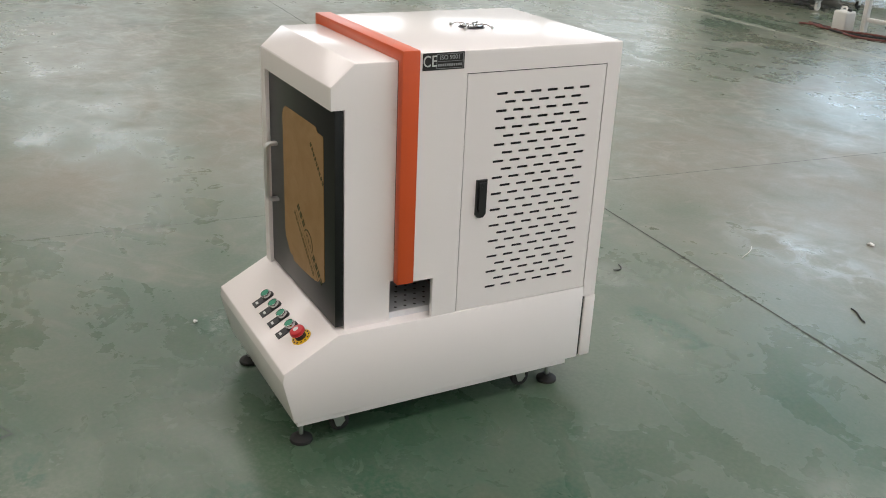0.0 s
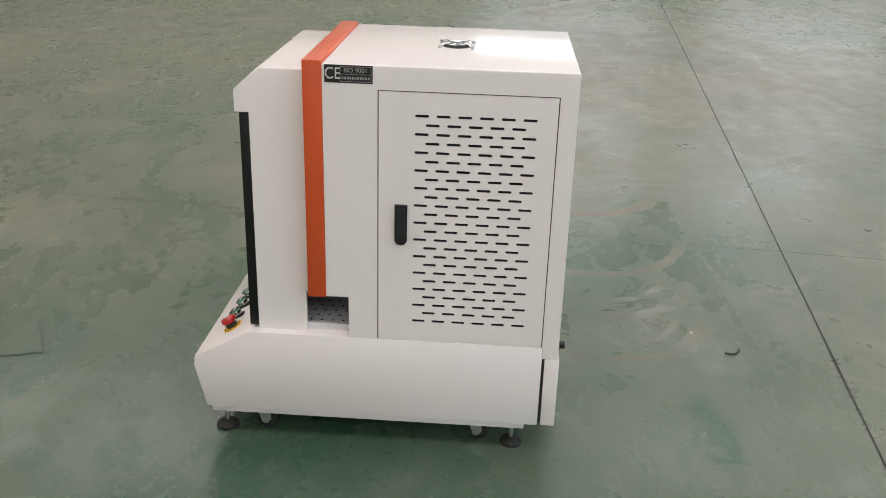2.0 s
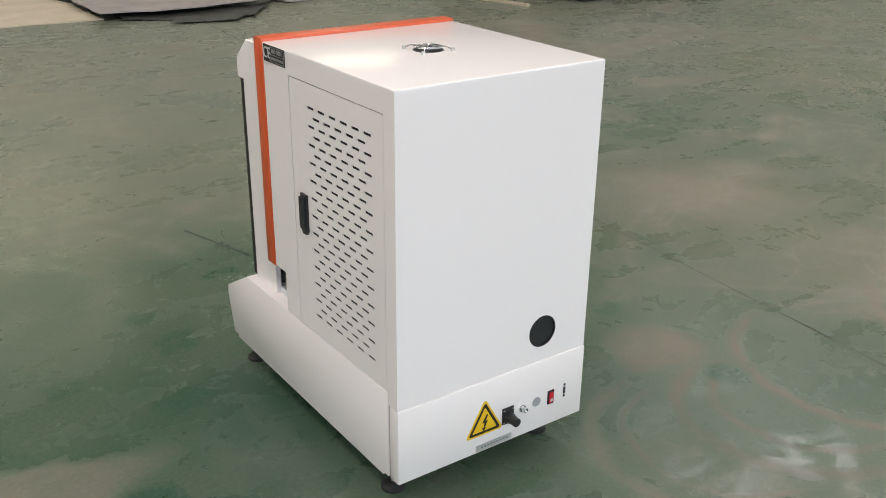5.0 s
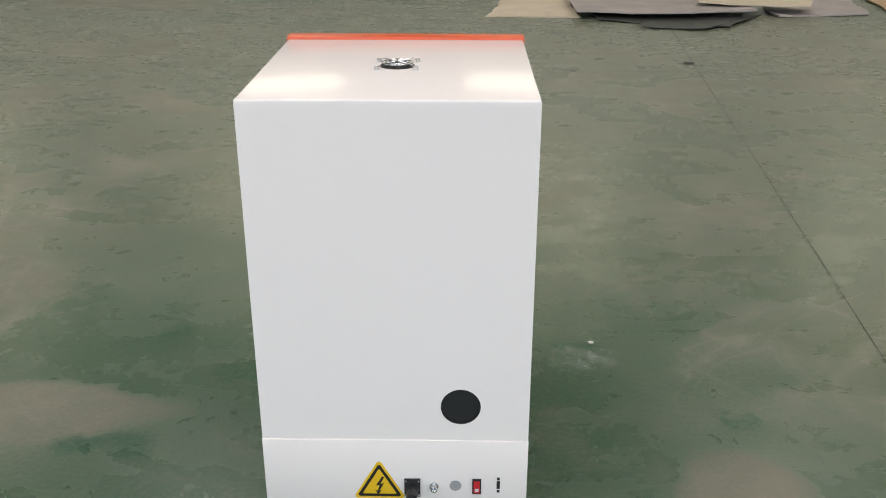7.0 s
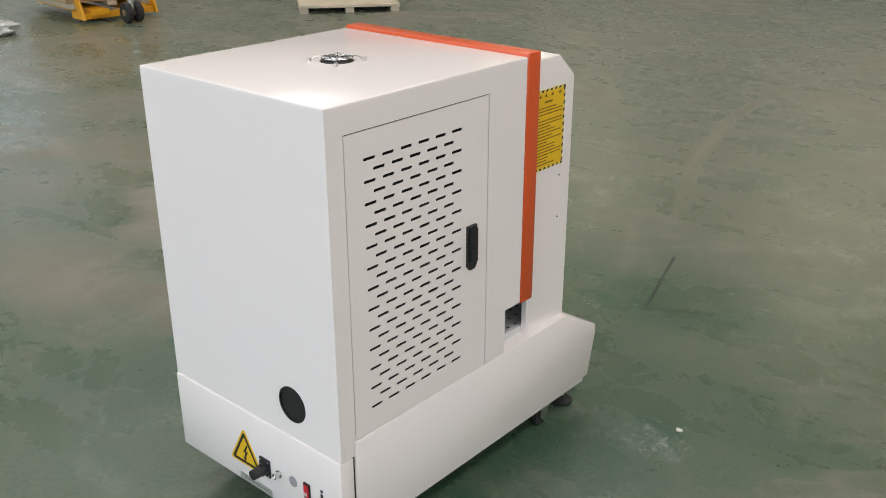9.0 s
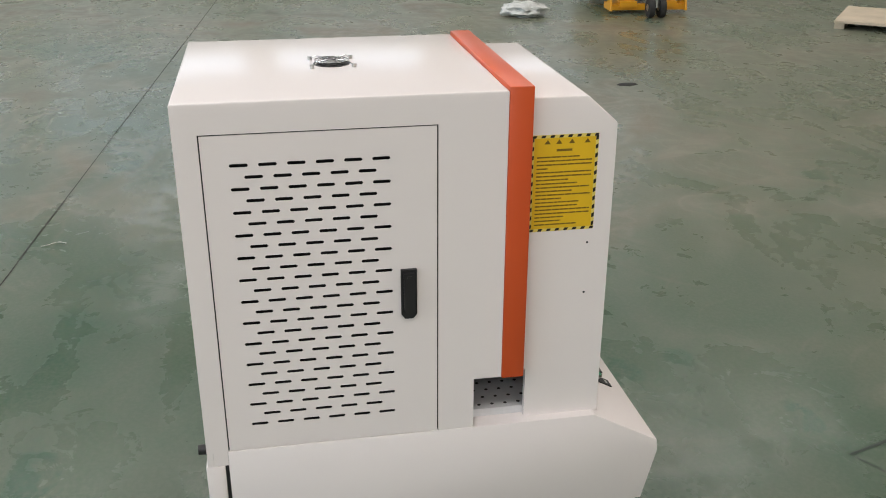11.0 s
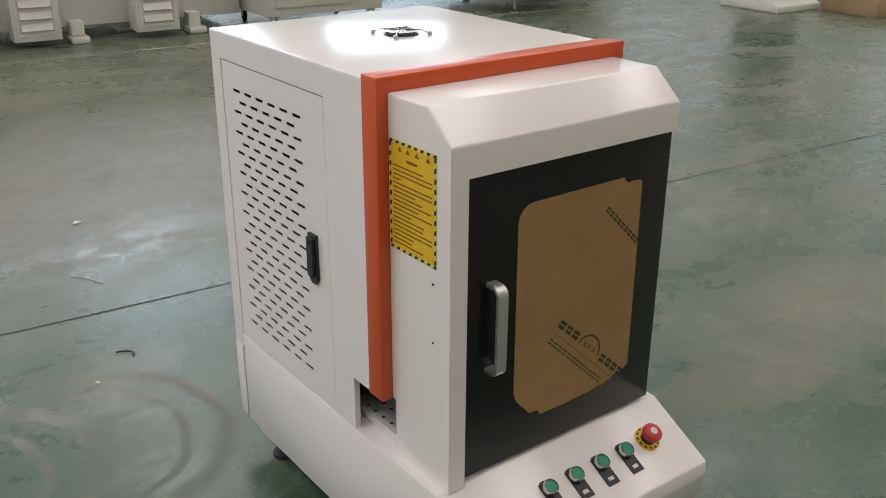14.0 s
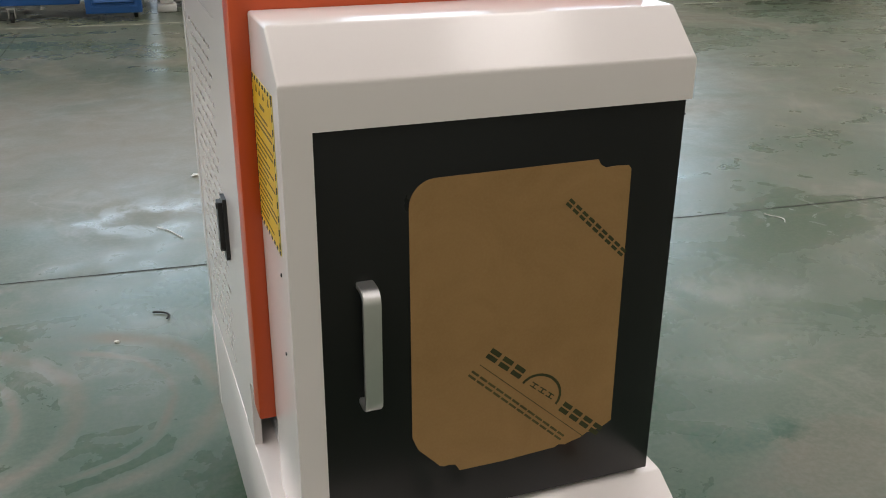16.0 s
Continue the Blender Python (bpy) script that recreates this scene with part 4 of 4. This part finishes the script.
def castor_at(parent, x, y, r=0.035, material=RUBBER):
    bm = B()
    lathe(bm, [(r * 0.6, -0.014), (r, -0.010), (r, 0.010), (r * 0.6, 0.014)], 20, Matrix.Translation((x, y, r)) @ Matrix.Rotation(radians(90), 4, "Y"))
    w = part("castor_wheel", bm, material, parent)
    bm = B()
    box(bm, (x - 0.024, y - 0.02, r), (x - 0.018, y + 0.02, 2 * r + 0.03))
    box(bm, (x + 0.018, y - 0.02, r), (x + 0.024, y + 0.02, 2 * r + 0.03))
    box(bm, (x - 0.03, y - 0.03, 2 * r + 0.026), (x + 0.03, y + 0.03, 2 * r + 0.036))
    part("fork", bm, STEEL, w)


def level_foot(parent, x, y, top):
    bm = B()
    lathe(bm, [(0.045, 0), (0.045, 0.012), (0.02, 0.025), (0.013, 0.03), (0.013, top), (0.001, top)], 20, Matrix.Translation((x, y, 0)))
    part("levelling_foot", bm, STEEL, parent)


def far_body(parent, name, lo, hi, material, bevel=0.008):
    bm = B()
    box(bm, lo, hi, bevel)
    return part(name, bm, material, parent)


# row behind the painted line
blue = thing("blue_machine", "blue painted laser machine on castors", "machine", (-0.7, 7.2, 0))
far_body(blue, "body", (-2.2, 7.02, 0.13), (0.36, 8.2, 1.25), BLUE)
louvre_cabinet(blue, -0.06, 0.32, 6.80, 0.055, 0.62, BLUE)
far_body(blue, "bed_rail", (-2.1, 6.90, 0.11), (-0.10, 7.02, 0.32), BLUE)
for x_ in (-1.9, -0.55, 0.27):
    castor_at(blue, x_, 6.88 if x_ < 0.2 else 6.95)

pale = thing("white_machine", "long white machine with louvred cabinets along its front", "machine", (1.9, 7.2, 0))
far_body(pale, "body", (0.42, 7.06, 0.11), (2.85, 8.2, 1.25), SKIRT)
for x_ in (1.02, 1.92):
    louvre_cabinet(pale, x_, x_ + 0.34, 6.84, 0.055, 0.62, SKIRT)
for x_ in (0.50, 1.50, 2.42):
    bm = B()
    box(bm, (x_ - 0.07, 6.88, 0.0), (x_ + 0.07, 7.06, 0.05), 0.012)
    box(bm, (x_ - 0.05, 6.96, 0.05), (x_ + 0.05, 7.10, 0.16), 0.01)
    part("machine_foot", bm, SKIRT, pale, "white cast foot block")

desk = thing("white_bench_machine", "white steel machine standing on levelling feet", "machine", (5.9, 6.8, 0))
far_body(desk, "body", (5.25, 6.24, 0.14), (6.42, 7.3, 1.1), SKIRT)
far_body(desk, "lower_frame", (5.36, 6.32, 0.105), (6.32, 7.2, 0.14), GREYSHEET)
for x_ in (5.42, 6.28):
    for y_ in (6.34, 7.16):
        level_foot(desk, x_, y_, 0.11)
bm = B()
box(bm, (5.75, 6.228, 0.22), (6.05, 6.24, 0.60), 0.004)
part("front_panel", bm, GREYSHEET, desk)

far_body(desk, "side_wing", (4.85, 6.75, 0.17), (5.249, 7.3, 1.0), SKIRT)
ctrl = thing("control_cabinet", "cream control cabinet with dark door slot on castors", "cabinet", (3.5, 7.0, 0))
far_body(ctrl, "body", (2.98, 6.66, 0.13), (4.05, 7.45, 1.2), SKIRT)
far_body(ctrl, "front_door", (3.06, 6.642, 0.20), (3.74, 6.66, 1.1), SKIRT, 0.004)
far_body(ctrl, "door_slot", (3.82, 6.652, 0.22), (3.97, 6.664, 1.0), DARKSHEET, 0.002)
for x_, y_ in ((3.07, 6.72), (3.96, 6.72), (3.07, 7.38), (3.96, 7.38)):
    castor_at(ctrl, x_, y_, 0.045)

drill = thing("green_machine", "dark green machine on a pale cast base", "machine", (7.8, 5.1, 0))
bm = B()
prism(bm, [(4.72, 0.0), (5.42, 0.0), (5.42, 0.06), (5.34, 0.10), (4.80, 0.10), (4.72, 0.06)], 7.45, 8.05, 0.01)
part("base", bm, SKIRT, drill, "pale grey cast base")
DKGREEN = surface("dark_green_paint", (0.03, 0.06, 0.045), 0.45, vary=0.1)
far_body(drill, "column", (7.55, 4.85, 0.10), (7.95, 5.30, 1.2), DKGREEN, 0.02)
roll = thing("cardboard_box", "low brown cardboard box on the floor", "box", (8.1, 4.45, 0))
far_body(roll, "carton", (7.95, 4.05, 0.0), (8.5, 4.65, 0.16), CARD, 0.006)
bm = B()
box(bm, (7.94, 4.33, 0.1605), (8.51, 4.37, 0.1625))
part("tape", bm, PLY, roll)

# navy machine, jug and stand by the wall
navy = thing("navy_machine", "navy blue machine with pale side panel on castors", "machine", (-5.4, 8.6, 0))
far_body(navy, "body", (-6.6, 7.90, 0.12), (-4.80, 9.3, 1.1), NAVY)
bm = B()
box(bm, (-4.7995, 8.05, 0.16), (-4.788, 9.1, 0.9), 0.003)
part("side_panel", bm, SKIRT, navy, "pale side panel")
for x_, y_ in ((-5.55, 7.97), (-4.88, 7.97), (-4.88, 8.62), (-4.88, 9.2)):
    castor_at(navy, x_, y_, 0.04, SKIRT if y_ < 8 else RUBBER)
jug = thing("plastic_jug", "white plastic liquid jug standing on the floor", "jug", (-3.85, 7.25, 0))
bm = B()
box(bm, (-3.93, 7.18, 0.0), (-3.77, 7.33, 0.19), 0.022, None, 4)
part("body", bm, SKIRT, jug)
bm = B()
tube(bm, [(-3.90, 7.255, 0.185), (-3.89, 7.255, 0.215), (-3.85, 7.255, 0.225), (-3.82, 7.255, 0.19)], 0.011, 8)
part("handle", bm, SKIRT, jug)
bm = B()
cyl(bm, (-3.80, 7.255, 0.188), 0.022, 0.022, "z", 16)
part("cap", bm, BLACK, jug, "dark screw cap")
stand = thing("steel_stand", "pale steel tube stand with low cross bar", "stand", (-3.3, 7.6, 0))
for x_, y_ in ((-3.72, 7.48), (-2.92, 7.48), (-3.72, 8.1), (-2.92, 8.1)):
    bm = B()
    box(bm, (x_ - 0.025, y_ - 0.025, 0.0), (x_ + 0.025, y_ + 0.025, 0.95), 0.003)
    part("leg", bm, SKIRT, stand)
for y_ in (7.48, 8.1):
    bm = B()
    box(bm, (-3.695, y_ - 0.018, 0.10), (-2.945, y_ + 0.018, 0.14), 0.003)
    part("cross_bar", bm, SKIRT, stand)
bm = B()
box(bm, (-3.76, 7.44, 0.951), (-2.88, 8.14, 0.975), 0.003)
part("shelf", bm, SKIRT, stand)
REDHOSE = surface("dark_red_hose", (0.16, 0.04, 0.03), 0.5, vary=0.1)
for k in range(3):
    hose = thing("air_hose", "dark red air hose lying on the floor", "hose", (-3.6, 7.0, 0), "hoses on the floor")
    bm = B()
    tube(bm, [(-4.35 + 0.09 * i, 7.22 + 0.05 * k + 0.10 * math.sin(0.55 * i + k * 1.3), 0.011) for i in range(19)], 0.010, 8)
    part("tube", bm, (REDHOSE, RUBBER, REDHOSE)[k], hose)

# grey machine and loose stick on the other side
grey = thing("grey_machine", "grey machine with a dark block for the shadow beneath it", "machine", (-5.8, -5.3, 0))
far_body(grey, "body", (-7.2, -6.6, 0.15), (-5.05, -4.05, 1.2), GREYSHEET)
# dark block stands in for the shadow under the raised body
far_body(grey, "under_shade", (-7.1, -6.5, 0.0), (-5.15, -4.15, 0.15), DARKSHEET)
stick = thing("wooden_batten", "rough pale wooden batten lying on the floor", "batten", (-4.5, -5.5, 0))
bm = B()
bmesh.ops.create_cube(bm, size=1.0, matrix=Matrix.Translation((-4.5, -5.52, 0.014)) @ Matrix.Rotation(math.atan2(1.55, -0.33), 4, "Z") @ Matrix.Diagonal((1.62, 0.045, 0.026, 1)))
part("stick", bm, PLY, stick)


# the row stands parallel to the painted line
for ob, dx, dy, deg in ((blue, -0.10, -0.28, -4.4), (pale, -0.10, -0.24, -4.4), (desk, -0.24, -0.38, -4.4), (ctrl, -0.23, -0.455, -4.4), (drill, -0.35, -0.25, -4.4), (roll, -0.35, -0.25, -4.4),
                        (navy, -0.10, 0.20, 0), (jug, -0.08, 0.10, 0), (stand, -0.08, 0.02, 0), (grey, -0.20, -0.52, 0)):
    set_down(ob, dx, dy, deg)


# sheets and scrap on the floor
def sheet(name, label, pts, z, thick, material, curl=0.0, n=10, cat="board"):
    """A thin board through four corners on the floor, slightly curled and uneven."""
    bm = B()
    a, c, d, e = [Vector((*p, 0)) for p in pts]
    grid = []
    for i in range(n + 1):
        row = []
        for k in range(n + 1):
            u, v = i / n, k / n
            p = a * (1 - u) * (1 - v) + c * u * (1 - v) + d * u * v + e * (1 - u) * v
            edge_ = noise.noise((p.x * 3, p.y * 3, 1.7)) * (0.05 if k in (0, n) or i in (0, n) else 0.0)
            p = p + Vector((edge_, edge_ * 0.6, z + curl * (abs(u - 0.5) * 2) ** 2 + 0.01 * abs(noise.noise((p.x * 2, p.y * 2, 5.5)))))
            row.append(bm.verts.new(p))
        grid.append(row)
    for i in range(n):
        for k in range(n):
            bm.faces.new((grid[i][k], grid[i + 1][k], grid[i + 1][k + 1], grid[i][k + 1]))
    ext = bmesh.ops.extrude_face_region(bm, geom=bm.faces[:])
    for v in ext["geom"]:
        if isinstance(v, bmesh.types.BMVert):
            v.co.z += thick
    ob = tagged(mesh_object(name, bm, material), label, cat)
    return ob


sheet("plywood_sheet", "pale plywood sheet lying flat on the floor", [(-0.07, -6.13), (-0.94, -6.08), (-0.87, -8.07), (-0.46, -8.18)], 0.0, 0.012, PLY)
sheet("film_sheet", "crumpled dark plastic film under grey boards", [(-1.04, -5.91), (-2.13, -5.56), (-2.56, -6.13), (-1.09, -6.27)], 0.0, 0.006, DARKSHEET, 0.015, cat="film")
sheet("film_sheet", "crumpled dark plastic film under grey boards", [(-1.36, -5.58), (-1.91, -5.43), (-2.13, -5.67), (-1.58, -5.80)], 0.008, 0.004, DARKSHEET, 0.01, cat="film")
sheet("grey_board", "large grey board lying across scrap on the floor", [(-0.89, -6.00), (-2.51, -6.08), (-2.73, -8.07), (-0.87, -7.96)], 0.045, 0.012, GREYSHEET, 0.02)
sheet("grey_board", "narrow grey board lying on the pile", [(-2.07, -6.38), (-3.00, -6.13), (-3.16, -6.49), (-2.18, -6.87)], 0.085, 0.012, PLY, 0.01)
sheet("grey_board", "grey board with dark frame marks lying flat", [(-2.73, -6.13), (-3.60, -6.27), (-3.92, -7.85), (-2.86, -7.85)], 0.0, 0.016, GREYSHEET, 0.01)
sheet("cardboard_sheet", "flattened brown cardboard on the floor", [(-3.82, -6.10), (-4.91, -6.43), (-5.01, -7.85), (-4.03, -7.85)], 0.0, 0.01, CARD, 0.01)

# pallet
pal = thing("wooden_pallet", "low pale plywood pallet on three runners", "pallet", (5.83, -4.48, 0))
pm = Matrix.Translation((5.83, -4.48, 0)) @ Matrix.Rotation(radians(51), 4, "Z")
for k in range(7):
    bm = B()
    bmesh.ops.create_cube(bm, size=1.0, matrix=pm @ Matrix.Translation((0, -0.39 + k * 0.13, 0.062)) @ Matrix.Diagonal((0.95, 0.128, 0.020, 1)))
    part("board", bm, PLY, pal)
for u in (-0.43, 0.0, 0.43):
    bm = B()
    bmesh.ops.create_cube(bm, size=1.0, matrix=pm @ Matrix.Translation((u, 0, 0.026)) @ Matrix.Diagonal((0.08, 0.86, 0.052, 1)))
    part("runner", bm, PLY, pal)

# hand pallet truck with its load
jack = thing("pallet_truck", "yellow hand pallet truck with dark steering wheels", "pallet truck", (6.65, -2.62, 0))
JW = Matrix.Translation((6.57, -2.56, 0)) @ Matrix.Rotation(radians(-5), 4, "Z")    # x runs along the forks
for s in (-1, 1):
    bm = B()
    lathe(bm, [(0.045, -0.026), (0.085, -0.024), (0.090, -0.012), (0.090, 0.012), (0.085, 0.024), (0.045, 0.026)], 28, JW @ Matrix.Translation((0, 0.05 * s, 0.09)) @ Matrix.Rotation(radians(90), 4, "X"))
    wh = part("steering_wheel", bm, RUBBER, jack, "dark rubber steering wheel")
    bm = B()
    lathe(bm, [(0.03, -0.029), (0.03, 0.029)], 18, JW @ Matrix.Translation((0, 0.05 * s, 0.09)) @ Matrix.Rotation(radians(90), 4, "X"))
    part("hub", bm, STEEL, wh)
bm = B()
cyl(bm, (0, 0, 0.09), 0.035, 0.40, "z", 18, None, JW)
part("pump", bm, STEEL, jack, "grey hydraulic pump")
for s in (-1, 1):
    bm = B()
    m = JW @ Matrix(((1, 0, 0, 0.22), (0, 0, 1, 0.35 * s - 0.01), (0, 1, 0, 0), (0, 0, 0, 1)))
    slab(bm, [(-0.02, 0.03), (0.22, 0.03), (0.22, 0.09), (0.10, 0.09), (0.26, 0.42), (0.20, 0.42), (0.0, 0.09)], m, 0.02)
    part("side_frame", bm, TRUCK, jack, "yellow side frame plate")
    bm = B()
    bmesh.ops.create_cube(bm, size=1.0, matrix=JW @ Matrix.Translation((0.82, 0.19 * s, 0.085)) @ Matrix.Diagonal((1.2, 0.16, 0.05, 1)))
    part("fork", bm, TRUCK, jack, "yellow fork")
bm = B()
bmesh.ops.create_cube(bm, size=1.0, matrix=JW @ Matrix.Translation((0.29, 0, 0.055)) @ Matrix.Diagonal((0.08, 0.68, 0.05, 1)))
bmesh.ops.create_cube(bm, size=1.0, matrix=JW @ Matrix.Translation((0.37, 0, 0.30)) @ Matrix.Diagonal((0.05, 0.52, 0.20, 1)))
part("cross_frame", bm, TRUCK, jack, "yellow cross frame")
bm = B()
tube(bm, [JW @ Vector(p) for p in ((0.0, 0, 0.45), (-0.08, 0, 0.9), (-0.12, 0, 1.15))], 0.016, 10)
part("tow_bar", bm, BLACK, jack)
crate = thing("cardboard_carton", "brown cardboard carton carried on the pallet truck", "box", (7.35, -3.0, 0.12))
bm = B()
bmesh.ops.create_cube(bm, size=1.0, matrix=JW @ Matrix.Translation((0.86, 0, 0.46)) @ Matrix.Diagonal((0.95, 0.85, 0.60, 1)))
part("carton", bm, CARD, crate)
bm = B()
for v in (-0.34, 0.0, 0.34):
    bmesh.ops.create_cube(bm, size=1.0, matrix=JW @ Matrix.Translation((0.86, v, 0.135)) @ Matrix.Diagonal((0.98, 0.09, 0.045, 1)))
part("skid", bm, PLY, crate)

# bag of clear film
BAG = surface("clear_plastic_film", (0.62, 0.64, 0.62), 0.22, vary=0.15, scale=20)
bm = B()
bmesh.ops.create_icosphere(bm, subdivisions=4, radius=1.0)
for v in bm.verts:
    d = v.co.copy()
    k = 1 + 0.35 * noise.noise(d * 2.3) + 0.16 * abs(noise.noise(d * 7.0))
    v.co = Vector((6.86 + 0.13 * d.x * k, -1.42 + 0.20 * d.y * k, max(0.0, 0.055 + 0.07 * d.z * k)))
tagged(mesh_object("plastic_bag", bm, BAG), "crumpled clear plastic bag lying on the floor", "bag")

# small litter
bm = B()
tube(bm, [(-0.095 + 0.035 * math.cos(a), 1.665 + 0.022 * math.sin(a) + 0.006 * a, 0.004) for a in [0.35 * k for k in range(-2, 6)]], 0.0026, 8)
tagged(mesh_object("wire_offcut", bm, RUBBER), "short bent black wire offcut on the floor", "wire")
for k, (x, y, s) in enumerate(((-0.264, 0.104, 0.010), (2.44, -0.15, 0.018), (0.14, 2.83, 0.016), (-0.20, 1.56, 0.008))):
    bm = B()
    bmesh.ops.create_icosphere(bm, subdivisions=2, radius=1.0)
    for v in bm.verts:
        f = 1 + 0.5 * noise.noise(v.co * 1.7 + Vector((k, 0, 0)))
        v.co = Vector((x + s * v.co.x * f, y + 0.7 * s * v.co.y * f, max(0, 0.25 * s + 0.4 * s * v.co.z * f)))
    tagged(mesh_object("foam_chip", bm, SKIRT), "tiny white foam chip on the floor", "litter", "chips on the floor")
bm = B()
tube(bm, [(-0.04 + 0.009 * i, 2.33 - 0.014 * i + 0.012 * math.sin(0.5 * i), 0.003) for i in range(9)], 0.0018, 6)
tagged(mesh_object("string_offcut", bm, SKIRT), "short white string lying on the floor", "string")
bm = B()
lathe(bm, [(0.038, 0.0), (0.036, 0.004), (0.001, 0.004)], 24, Matrix.Translation((-1.49, -4.12, 0)))
tagged(mesh_object("floor_plug", bm, RUBBER), "round dark plug set in the floor", "plug", kind="structure")
bm = B()
lathe(bm, [(0.055, 0.0), (0.05, 0.006), (0.001, 0.007)], 16, Matrix.Translation((2.38, 3.04, 0)) @ Matrix.Diagonal((1.3, 0.7, 1, 1)))
tagged(mesh_object("rubber_scrap", bm, RUBBER), "flat dark scrap of rubber on the floor", "litter")
bm = B()
tube(bm, [(1.97 + 0.016 * math.sin(0.7 * i), 1.70 + 0.013 * i, 0.003) for i in range(8)], 0.0018, 6)
tagged(mesh_object("string_offcut", bm, SKIRT), "short white string lying on the floor", "string")
bm = B()
tube(bm, [(0.54 + 0.014 * i, 2.24 - 0.006 * i + 0.006 * math.sin(0.8 * i), 0.003) for i in range(8)], 0.0026, 6)
tagged(mesh_object("wire_offcut", bm, RUBBER), "short black wire offcut beside the floor joint", "wire")
bm = B()
lathe(bm, [(0.06, 0.0), (0.05, 0.006), (0.001, 0.008)], 14, Matrix.Translation((4.13, -1.38, 0)) @ Matrix.Diagonal((0.6, 1.2, 1, 1)))
tagged(mesh_object("rubber_scrap", bm, RUBBER), "flat dark scrap of rubber on the floor", "litter")
